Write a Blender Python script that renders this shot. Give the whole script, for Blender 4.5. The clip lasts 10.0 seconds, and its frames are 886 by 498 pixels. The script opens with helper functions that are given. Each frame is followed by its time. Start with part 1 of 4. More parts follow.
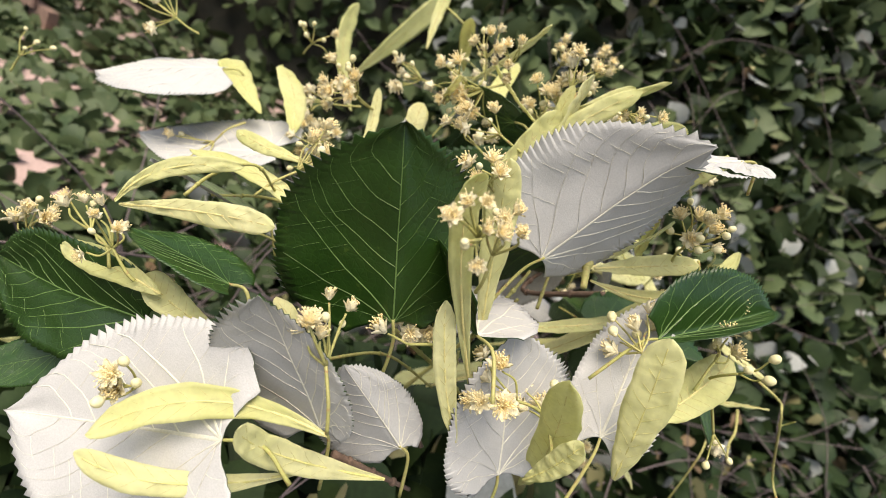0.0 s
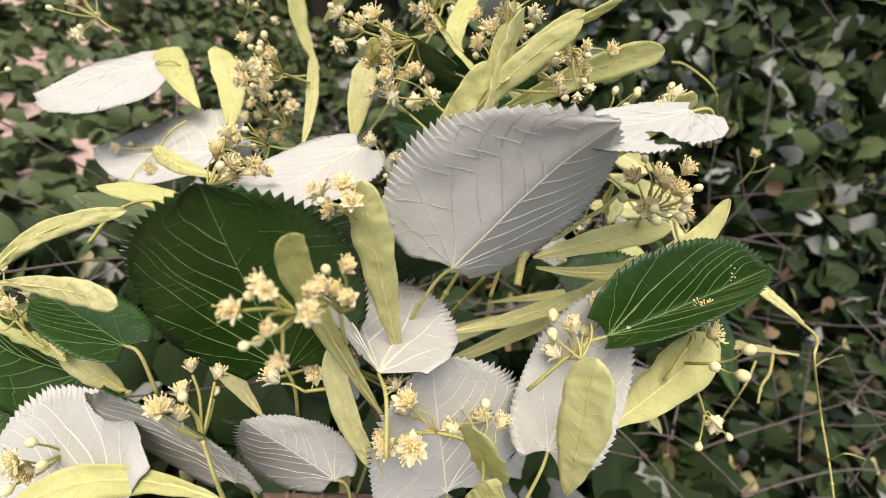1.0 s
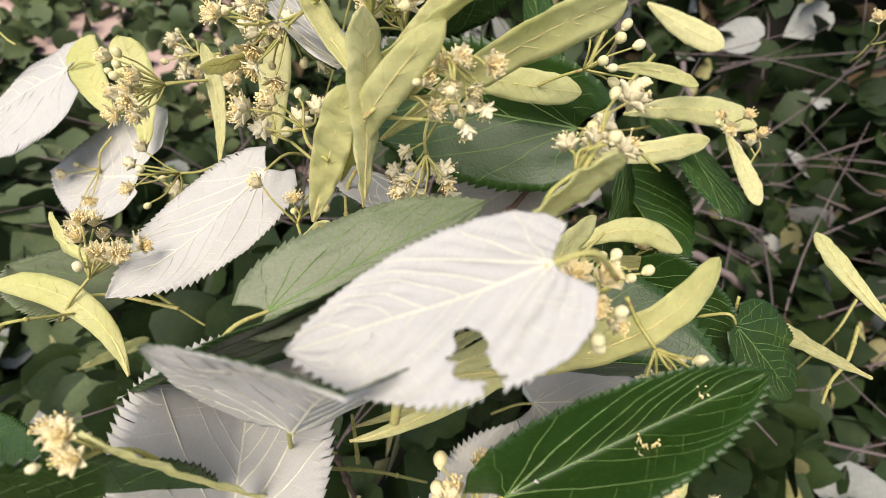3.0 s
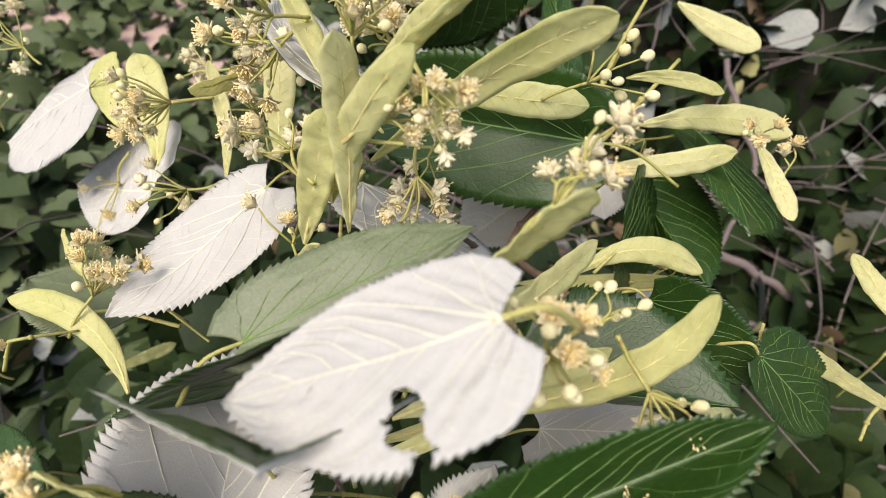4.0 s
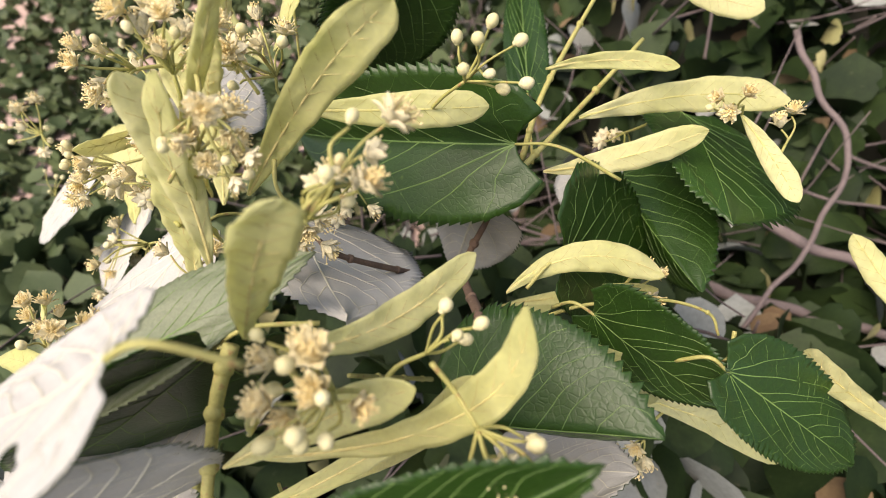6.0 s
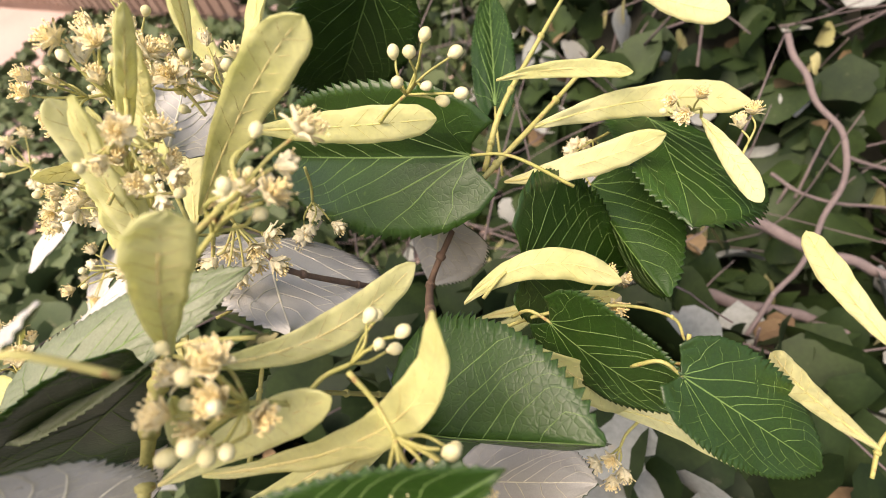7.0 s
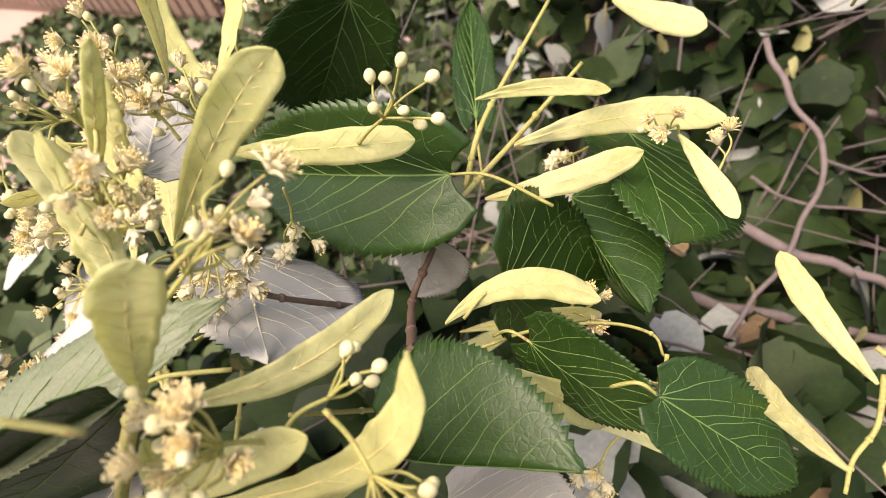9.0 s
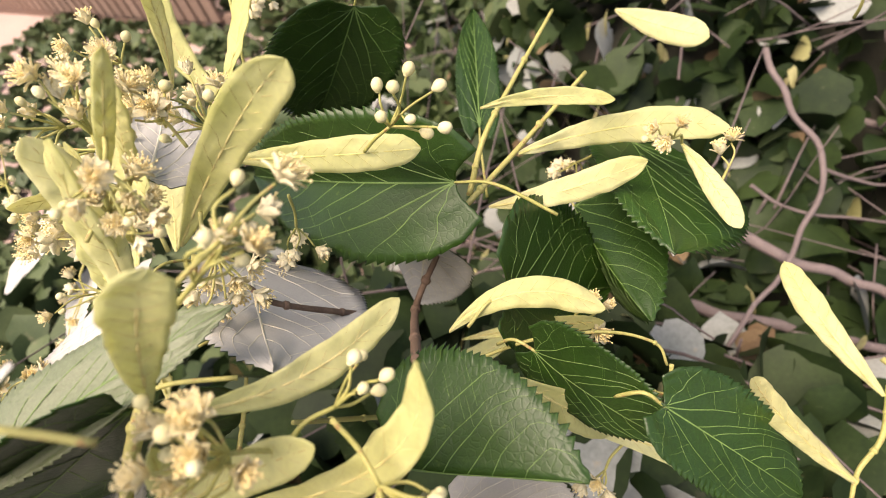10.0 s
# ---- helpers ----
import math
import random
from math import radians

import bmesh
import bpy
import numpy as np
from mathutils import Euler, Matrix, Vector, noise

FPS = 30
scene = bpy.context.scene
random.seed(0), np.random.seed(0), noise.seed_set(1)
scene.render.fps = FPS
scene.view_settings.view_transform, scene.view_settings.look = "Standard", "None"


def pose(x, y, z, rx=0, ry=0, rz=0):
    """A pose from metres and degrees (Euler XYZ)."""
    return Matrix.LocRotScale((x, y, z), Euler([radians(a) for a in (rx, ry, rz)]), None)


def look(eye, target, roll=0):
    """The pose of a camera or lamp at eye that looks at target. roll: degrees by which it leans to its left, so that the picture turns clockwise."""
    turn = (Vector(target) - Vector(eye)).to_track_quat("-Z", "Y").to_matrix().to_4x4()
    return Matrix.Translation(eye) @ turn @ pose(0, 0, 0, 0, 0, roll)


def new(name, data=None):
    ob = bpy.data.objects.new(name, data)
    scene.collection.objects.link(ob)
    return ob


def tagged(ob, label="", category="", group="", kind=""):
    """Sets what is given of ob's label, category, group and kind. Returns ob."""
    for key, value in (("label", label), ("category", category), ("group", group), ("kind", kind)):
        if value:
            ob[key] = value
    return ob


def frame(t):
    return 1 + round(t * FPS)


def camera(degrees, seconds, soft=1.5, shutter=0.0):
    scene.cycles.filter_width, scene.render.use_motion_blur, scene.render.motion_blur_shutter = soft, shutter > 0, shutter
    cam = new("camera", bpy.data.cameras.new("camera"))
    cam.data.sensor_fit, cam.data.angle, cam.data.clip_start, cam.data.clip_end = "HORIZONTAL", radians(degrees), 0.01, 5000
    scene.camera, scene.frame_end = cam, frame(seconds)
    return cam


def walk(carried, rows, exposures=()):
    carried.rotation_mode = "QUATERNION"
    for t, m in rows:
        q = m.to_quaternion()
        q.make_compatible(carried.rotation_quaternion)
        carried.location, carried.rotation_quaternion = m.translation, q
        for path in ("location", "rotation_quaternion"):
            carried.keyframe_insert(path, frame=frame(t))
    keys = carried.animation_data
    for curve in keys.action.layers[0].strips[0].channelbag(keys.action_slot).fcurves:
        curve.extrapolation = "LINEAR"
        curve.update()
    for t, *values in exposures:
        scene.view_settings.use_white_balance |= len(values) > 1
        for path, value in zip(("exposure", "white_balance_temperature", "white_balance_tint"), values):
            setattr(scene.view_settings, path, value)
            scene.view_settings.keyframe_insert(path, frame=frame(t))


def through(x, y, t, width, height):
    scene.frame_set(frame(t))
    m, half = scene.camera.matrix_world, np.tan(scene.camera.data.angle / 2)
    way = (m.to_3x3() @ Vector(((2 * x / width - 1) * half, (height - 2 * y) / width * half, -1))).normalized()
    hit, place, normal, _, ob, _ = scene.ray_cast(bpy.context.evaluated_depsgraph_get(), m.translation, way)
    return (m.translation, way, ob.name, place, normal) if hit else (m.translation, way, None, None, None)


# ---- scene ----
cam = camera(81.0, 10.0, soft=0.95)
PATH = [
    (0.0, pose(-0.0057, -0.0058, 0.8759, 66.64, -29.80, 1.08)),
    (0.5, pose(0.0046, 0.0196, 0.8948, 61.05, -27.79, 2.27)),
    (0.6, pose(0.0071, 0.0255, 0.8980, 59.83, -27.17, 2.55)),
    (1.0, pose(0.0503, 0.0461, 0.9305, 55.17, -18.31, 4.55)),
    (1.2, pose(0.0629, 0.0616, 0.9385, 52.50, -15.93, 5.15)),
    (1.5, pose(0.0640, 0.0749, 0.9511, 49.58, -15.35, 6.53)),
    (1.8, pose(0.0780, 0.0882, 0.9584, 47.56, -13.21, 6.83)),
    (2.0, pose(0.0779, 0.0999, 0.9625, 45.60, -13.35, 6.94)),
    (2.4, pose(0.1019, 0.1334, 0.9783, 40.19, -8.28, 9.27)),
    (2.5, pose(0.1079, 0.1445, 0.9842, 38.09, -6.33, 9.90)),
    (2.7, pose(0.1173, 0.1592, 0.9845, 36.13, -4.59, 8.99)),
    (3.8, pose(0.1337, 0.1888, 0.9833, 36.17, -1.74, 10.38)),
    (4.0, pose(0.1412, 0.1905, 0.9843, 35.85, -0.84, 12.07)),
    (4.2, pose(0.1425, 0.1977, 0.9843, 35.41, -0.02, 11.99)),
    (4.5, pose(0.1641, 0.2028, 0.9813, 36.40, 3.24, 12.51)),
    (4.9, pose(0.1825, 0.2096, 0.9757, 36.56, 6.58, 13.71)),
    (5.0, pose(0.1894, 0.2107, 0.9723, 37.23, 7.44, 13.80)),
    (5.4, pose(0.1952, 0.2137, 0.9732, 37.07, 7.22, 12.81)),
    (5.5, pose(0.1969, 0.2134, 0.9747, 36.97, 7.71, 12.68)),
    (5.7, pose(0.2080, 0.2176, 0.9671, 37.94, 9.55, 13.54)),
    (6.8, pose(0.2448, 0.2197, 0.9563, 40.65, 13.72, 14.34)),
    (7.0, pose(0.2488, 0.2222, 0.9538, 41.17, 14.18, 13.88)),
    (7.4, pose(0.2530, 0.2241, 0.9555, 40.97, 13.65, 13.87)),
    (7.5, pose(0.2530, 0.2247, 0.9538, 41.45, 13.42, 13.87)),
    (8.0, pose(0.2505, 0.2269, 0.9545, 40.47, 13.87, 13.70)),
    (8.5, pose(0.2480, 0.2281, 0.9615, 40.34, 13.81, 13.56)),
    (9.0, pose(0.2516, 0.2304, 0.9590, 40.74, 13.51, 12.48)),
    (9.4, pose(0.2517, 0.2328, 0.9617, 41.02, 13.10, 12.96)),
    (9.5, pose(0.2518, 0.2317, 0.9613, 41.54, 13.12, 12.78)),
    (10.0, pose(0.2491, 0.2305, 0.9604, 41.42, 13.16, 12.66)),
]
walk(cam, PATH, [(0.0, 0.78, 6900, 12), (1.5, 0.61, 7000, 12), (4.0, 0.61, 6800, 13), (5.6, 0.69, 7000, 14), (7.0, 1.13, 7600, 19), (10.0, 1.12, 7600, 19)])
cam.data.dof.use_dof, cam.data.dof.focus_distance, cam.data.dof.aperture_fstop = True, 0.23, 10.5

# ---- light: bright open shade under a thin overcast sky ----
SUN_AZ, SUN_EL = radians(212), radians(67)
world = bpy.data.worlds.new("sky")
scene.world = world
world.use_nodes = True
wn = world.node_tree.nodes
sky = wn.new("ShaderNodeTexSky")
sky.sky_type, sky.sun_disc = "NISHITA", False
sky.sun_elevation, sky.sun_rotation = SUN_EL, SUN_AZ
sky.air_density, sky.dust_density = 1.0, 4.0
wn["Background"].inputs["Strength"].default_value = 0.14
world.node_tree.links.new(sky.outputs[0], wn["Background"].inputs["Color"])
sun = new("sun", bpy.data.lights.new("sun", "SUN"))
sun.data.energy, sun.data.angle, sun.data.color = 1.95, radians(40), (1.0, 0.95, 0.87)
sun_from = Vector((math.sin(SUN_AZ) * math.cos(SUN_EL), math.cos(SUN_AZ) * math.cos(SUN_EL), math.sin(SUN_EL)))
sun.matrix_world = look(sun_from * 10, (0, 0, 0))


# ---- materials ----
def material(name, rough=0.6, spec=0.4):
    m = bpy.data.materials.new(name)
    m.use_nodes = True
    b = m.node_tree.nodes["Principled BSDF"]
    b.inputs["Roughness"].default_value = rough
    b.inputs["Specular IOR Level"].default_value = spec
    return m, m.node_tree.nodes, m.node_tree.links, b


def noise_node(nodes, links, scale, detail=4, coords=None, rough=0.55):
    n = nodes.new("ShaderNodeTexNoise")
    n.inputs["Scale"].default_value, n.inputs["Detail"].default_value = scale, detail
    n.inputs["Roughness"].default_value = rough
    if coords:
        links.new(coords, n.inputs["Vector"])
    return n.outputs["Fac"]


def mixed(nodes, links, fac, a, b):
    n = nodes.new("ShaderNodeMix")
    n.data_type = "RGBA"
    for socket, v in ((n.inputs["Factor"], fac), (n.inputs["A"], a), (n.inputs["B"], b)):
        if isinstance(v, tuple):
            socket.default_value = (*v, 1)
        elif isinstance(v, (int, float)):
            socket.default_value = v
        else:
            links.new(v, socket)
    return n.outputs["Result"]


def ranged(nodes, links, value, lo, hi, to_lo=0.0, to_hi=1.0):
    n = nodes.new("ShaderNodeMapRange")
    for key, v in (("From Min", lo), ("From Max", hi), ("To Min", to_lo), ("To Max", to_hi)):
        n.inputs[key].default_value = v
    links.new(value, n.inputs["Value"])
    return n.outputs["Result"]


def organic(name, dark, light, spot=None, rough=0.6, spec=0.4, grain=900.0, patch=60.0, bump=0.2, through=0.0, island=False, spot_at=(0.66, 0.74), tone_range=(0.86, 1.12), net=0.0):
    """Plant tissue: two tones at two scales, a tone of its own for each object, optional dry spots, fine relief."""
    m, n, l, b = material(name, rough, spec)
    pos = n.new("ShaderNodeTexCoord").outputs["Object"]
    big, fine = noise_node(n, l, patch, 3, pos), noise_node(n, l, grain, 3, pos)
    info = n.new("ShaderNodeNewGeometry").outputs["Random Per Island"] if island else n.new("ShaderNodeObjectInfo").outputs["Random"]
    add = n.new("ShaderNodeMath")
    add.operation = "MULTIPLY_ADD"
    l.new(info, add.inputs[0])
    add.inputs[1].default_value = 0.55
    l.new(ranged(n, l, big, 0.3, 0.7, 0.0, 0.45), add.inputs[2])
    col = mixed(n, l, add.outputs[0], dark, light)
    tone = n.new("ShaderNodeHueSaturation")
    l.new(col, tone.inputs["Color"])
    l.new(ranged(n, l, fine, 0.3, 0.7, *tone_range), tone.inputs["Value"])
    col = tone.outputs["Color"]
    height = fine
    if net:
        cells = n.new("ShaderNodeTexVoronoi")
        cells.feature = "DISTANCE_TO_EDGE"
        cells.inputs["Scale"].default_value = net
        l.new(pos, cells.inputs["Vector"])
        lines = ranged(n, l, cells.outputs["Distance"], 0.0, 0.12)
        faded = n.new("ShaderNodeHueSaturation")
        l.new(col, faded.inputs["Color"])
        l.new(ranged(n, l, lines, 0.0, 1.0, 1.05, 0.99), faded.inputs["Value"])
        col = faded.outputs["Color"]
        both = n.new("ShaderNodeMath")
        both.operation = "MULTIPLY_ADD"
        l.new(fine, both.inputs[0])
        both.inputs[1].default_value = 0.5
        l.new(lines, both.inputs[2])
        height = both.outputs[0]
    if spot:
        spots = ranged(n, l, noise_node(n, l, patch * 4, 4, pos), *spot_at)
        col = mixed(n, l, spots, col, spot)
    l.new(col, b.inputs["Base Color"])
    if bump:
        bp = n.new("ShaderNodeBump")
        bp.inputs["Strength"].default_value, bp.inputs["Distance"].default_value = bump, 0.0006
        l.new(height, bp.inputs["Height"])
        l.new(bp.outputs["Normal"], b.inputs["Normal"])
    if through:
        t, mix = n.new("ShaderNodeBsdfTranslucent"), n.new("ShaderNodeMixShader")
        l.new(col, t.inputs["Color"])
        mix.inputs[0].default_value = through
        l.new(b.outputs[0], mix.inputs[1])
        l.new(t.outputs[0], mix.inputs[2])
        l.new(mix.outputs[0], n["Material Output"].inputs["Surface"])
    return m


LEAF_TOP = organic("leaf_upper_side", (0.011, 0.034, 0.004), (0.022, 0.060, 0.007), (0.045, 0.085, 0.012), rough=0.40, spec=0.42, bump=0.13, grain=700, net=320.0)
LEAF_UNDER = organic("leaf_felted_underside", (0.41, 0.41, 0.385), (0.49, 0.485, 0.455), (0.39, 0.355, 0.28), rough=0.95, spec=0.1, bump=0.25, grain=1500, tone_range=(0.92, 1.06), spot_at=(0.74, 0.82))
# paler copy of the upper side: the sky's sheen put into its colour
LEAF_SHEEN = organic("leaf_sky_sheen_upper_side", (0.115, 0.145, 0.075), (0.155, 0.18, 0.10), (0.11, 0.145, 0.065), rough=0.5, spec=0.5, bump=0.3)
VEIN_TOP = organic("vein_upper_side", (0.09, 0.17, 0.04), (0.15, 0.24, 0.07), rough=0.5)
VEIN_UNDER = organic("vein_underside", (0.58, 0.57, 0.46), (0.66, 0.64, 0.52), rough=0.85)
BRACT = organic("bract_skin", (0.68, 0.69, 0.28), (0.84, 0.82, 0.50), (0.58, 0.46, 0.17), rough=0.6, spec=0.3, grain=500, patch=30, bump=0.15, tone_range=(0.95, 1.05), through=0.5, spot_at=(0.74, 0.86))
BRACT_RIB = organic("bract_rib", (0.52, 0.50, 0.16), (0.68, 0.58, 0.26), rough=0.6)
PETAL = organic("petal_cream", (0.86, 0.77, 0.48), (0.94, 0.89, 0.66), (0.76, 0.52, 0.25), rough=0.6, grain=1500, patch=180, through=0.28, spot_at=(0.64, 0.76))
STAMEN = organic("stamen_yellow", (0.82, 0.65, 0.29), (0.92, 0.81, 0.48), (0.60, 0.33, 0.10), rough=0.6, patch=250, bump=0, spot_at=(0.70, 0.78))
BUD = organic("bud_skin", (0.62, 0.57, 0.28), (0.78, 0.72, 0.44), (0.66, 0.52, 0.24), rough=0.65, grain=2500, patch=150)
SHOOT = organic("green_shoot", (0.34, 0.34, 0.09), (0.46, 0.42, 0.16), (0.34, 0.18, 0.08), rough=0.6, patch=90, spot_at=(0.58, 0.72))
BARK = organic("twig_bark", (0.10, 0.065, 0.045), (0.20, 0.13, 0.09), (0.30, 0.24, 0.19), rough=0.8, patch=120, grain=900, bump=0.6)
OLD_BARK = organic("grey_bark", (0.11, 0.085, 0.08), (0.19, 0.15, 0.14), (0.26, 0.22, 0.2), rough=0.85, patch=40, grain=400, bump=0.7)
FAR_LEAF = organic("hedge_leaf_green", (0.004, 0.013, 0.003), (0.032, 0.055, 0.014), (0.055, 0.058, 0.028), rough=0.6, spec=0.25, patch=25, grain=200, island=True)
# lighter leaf green: the open light left of the heap put into its colour
LIGHTENED_LEAF = organic("leaf_olive_lightened", (0.03, 0.055, 0.02), (0.10, 0.13, 0.05), (0.12, 0.12, 0.06), rough=0.6, spec=0.3, patch=12, grain=200, island=True)
FAR_SILVER = organic("hedge_leaf_silver", (0.16, 0.18, 0.16), (0.34, 0.35, 0.32), (0.3, 0.27, 0.2), rough=0.9, patch=12, grain=200, island=True)
FAR_BRACT = organic("hedge_bract", (0.22, 0.22, 0.08), (0.40, 0.36, 0.18), (0.3, 0.2, 0.08), rough=0.7, patch=12, grain=200, island=True)
PAVING = organic("pink_paving", (0.42, 0.30, 0.26), (0.52, 0.39, 0.34), (0.36, 0.27, 0.23), rough=0.85, patch=3, grain=120, bump=0.4)
GROUND = organic("leaf_mould", (0.05, 0.045, 0.03), (0.11, 0.09, 0.06), (0.06, 0.09, 0.03), rough=0.95, patch=5, grain=90, bump=0.8)
DEAD_LEAF = organic("dead_leaf", (0.10, 0.06, 0.03), (0.24, 0.17, 0.09), (0.08, 0.05, 0.03), rough=0.85, patch=12, grain=200, island=True)
# near-black colour stands for the shade inside the heap and the hedge
SHADED_CORE = organic("shaded_core_dark", (0.012, 0.014, 0.008), (0.035, 0.03, 0.02), (0.03, 0.045, 0.015), rough=0.95, patch=20, grain=150, bump=0.8)
FENCE = organic("brown_fence_wood", (0.20, 0.125, 0.09), (0.30, 0.20, 0.15), (0.16, 0.1, 0.07), rough=0.75, patch=4, grain=60, bump=0.4)


# ---- mesh helpers ----
def add_mesh(name, verts, faces, mats, parent=None, mat_of=None, smooth=True):
    me = bpy.data.meshes.new(name)
    me.from_pydata([tuple(v) for v in verts], [], faces)
    for m in mats:
        me.materials.append(m)
    if mat_of:
        me.polygons.foreach_set("material_index", mat_of)
    if smooth:
        me.polygons.foreach_set("use_smooth", [True] * len(me.polygons))
    me.update()
    ob = new(name, me)
    if parent:
        ob.parent = parent
    return ob


def holder(name, label, category, group="", kind=""):
    return tagged(new(name), label, category, group, kind)


def tube(points, radii, sides=7):
    """Verts and faces of a tapered tube along points, closed at both ends."""
    pts = [Vector(p) for p in points]
    verts, faces = [], []
    ref = Vector((0.31, 0.22, 0.92))
    for i, p in enumerate(pts):
        d = (pts[min(i + 1, len(pts) - 1)] - pts[max(i - 1, 0)]).normalized()
        a = d.cross(ref).normalized()
        b = d.cross(a)
        for k in range(sides):
            w = 2 * math.pi * k / sides
            verts.append(p + (a * math.cos(w) + b * math.sin(w)) * radii[i])
    for i in range(len(pts) - 1):
        for k in range(sides):
            faces.append((i * sides + k, i * sides + (k + 1) % sides, (i + 1) * sides + (k + 1) % sides, (i + 1) * sides + k))
    faces.append(tuple(range(sides))[::-1])
    faces.append(tuple((len(pts) - 1) * sides + k for k in range(sides)))
    return verts, faces


def joined(pieces):
    verts, faces = [], []
    for v, f in pieces:
        o = len(verts)
        verts += list(v)
        faces += [tuple(i + o for i in q) for q in f]
    return verts, faces


def spline(points, n=16):
    """A smooth line through points (Catmull-Rom)."""
    p = [Vector(q) for q in points]
    p = [p[0] * 2 - p[1]] + p + [p[-1] * 2 - p[-2]]
    out, per = [], max(2, n // (len(p) - 3))
    for i in range(1, len(p) - 2):
        for k in range(per):
            t = k / per
            out.append(0.5 * (2 * p[i] + (p[i + 1] - p[i - 1]) * t + (2 * p[i - 1] - 5 * p[i] + 4 * p[i + 1] - p[i + 2]) * t * t + (3 * p[i] - p[i - 1] - 3 * p[i + 1] + p[i + 2]) * t ** 3))
    return out + [p[-2]]


# ---- leaves ----
PROFILE_U = [0, 0.04, 0.12, 0.24, 0.4, 0.55, 0.7, 0.82, 0.9, 0.96, 1.0]
PROFILE_W = [0.42, 0.70, 0.91, 1.0, 1.0, 0.93, 0.75, 0.51, 0.30, 0.12, 0.0]
TEETH = 31


def leaf_surface(base, tip, normal, right, left, fold_r, fold_l, seed, lobe=0.10):
    """A function of (u along the midrib, v across, -1 to 1) that gives a point of a linden leaf and its upward direction."""
    base, tip = Vector(base), Vector(tip)
    ax = tip - base
    length = ax.length
    ax.normalize()
    up = Vector(normal)
    up = (up - ax * up.dot(ax)).normalized()
    rd = ax.cross(up)
    r = random.Random(seed)
    bend, cup = r.uniform(-0.10, 0.04), r.uniform(-0.05, 0.06)
    off = Vector((r.uniform(0, 50), r.uniform(0, 50), 0))
    side = {1: (rd * math.cos(radians(fold_r)) + up * math.sin(radians(fold_r)), right), -1: (-rd * math.cos(radians(fold_l)) + up * math.sin(radians(fold_l)), left)}

    def at(u, v, margin=0.0):
        sd, width = side[1 if v >= 0 else -1]
        s = abs(v)
        w = float(np.interp(u, PROFILE_U, PROFILE_W)) * width
        tooth = 0.0
        if margin:
            place = u * TEETH + (0.37 if v > 0 else 0.0)
            k = place % 1.0
            size = 0.4 + 1.0 * (math.sin(math.floor(place) * 12.9 + off.x * 7) * 0.5 + 0.5)
            tooth = (k / 0.76 if k < 0.8 else (1 - k) * 2) * width * size * (0.056 if u < 0.95 else 0.015)
        y = u * length - lobe * length * s ** 1.6 * (1 - u) ** 3 + tooth * 0.7
        rib = math.cos(2 * math.pi * 8.7 * (u - 0.03 - 0.5 * s)) * 0.00025 * s * (1.2 - s) * 3 * (1 - u * 0.6)
        h = bend * length * (u * u - u) * 4 * 0.6 + cup * width * s * s * 1.5 + rib
        h += (noise.noise(Vector((u * 2.2, v * 1.6, 0)) + off) * 0.034 + noise.noise(Vector((u * 6, v * 5, 3)) + off) * 0.018 * (0.3 + s)) * length * 0.6
        return base + ax * y + sd * (s * w + tooth) + up * h, up

    return at, length


def vein_lines(length, seed):
    """Midrib, two strong veins from the base, curved side veins and their forks: (u, v, thickness)."""
    r = random.Random(seed)
    lines = [[(u, 0.0, 1.0 - 0.75 * u) for u in np.linspace(0, 0.97, 18)]]
    for sgn in (1, -1):
        starts = [(0.0, 0.12, 0.5), (0.002, 0.32, 0.7), (0.006, 0.60, 0.85)] + [(0.20 + k * 0.13 + (0.05 if sgn > 0 else 0) + r.uniform(-0.02, 0.02), 0.56 - 0.05 * k, 0.6) for k in range(5)]
        for k, (u0, reach, fat) in enumerate(starts):
            u0 = min(u0, 0.9)
            far = reach * (1 - 0.5 * u0)
            curve = r.uniform(0.95, 1.15)

            def along(s):
                return min(u0 + far * s ** curve, 0.985)

            lines.append([(along(s) + 0.006 * math.sin(s * 14 + k * 2.3), sgn * s * 0.95, fat * (1 - s * 0.7) * (1 - 0.5 * u0)) for s in np.linspace(0, 1, 10)])
            for q in (0.42, 0.62, 0.8)[: 3 if k < 4 else 1]:
                q += r.uniform(-0.05, 0.05)
                lines.append([(max(along(q) - e * 0.045 * (1 if k else 0.8), 0.0), sgn * min(q + e * 0.24, 0.95), 0.17 * (1 - e * 0.6)) for e in np.linspace(0, 1, 5)])
    return lines


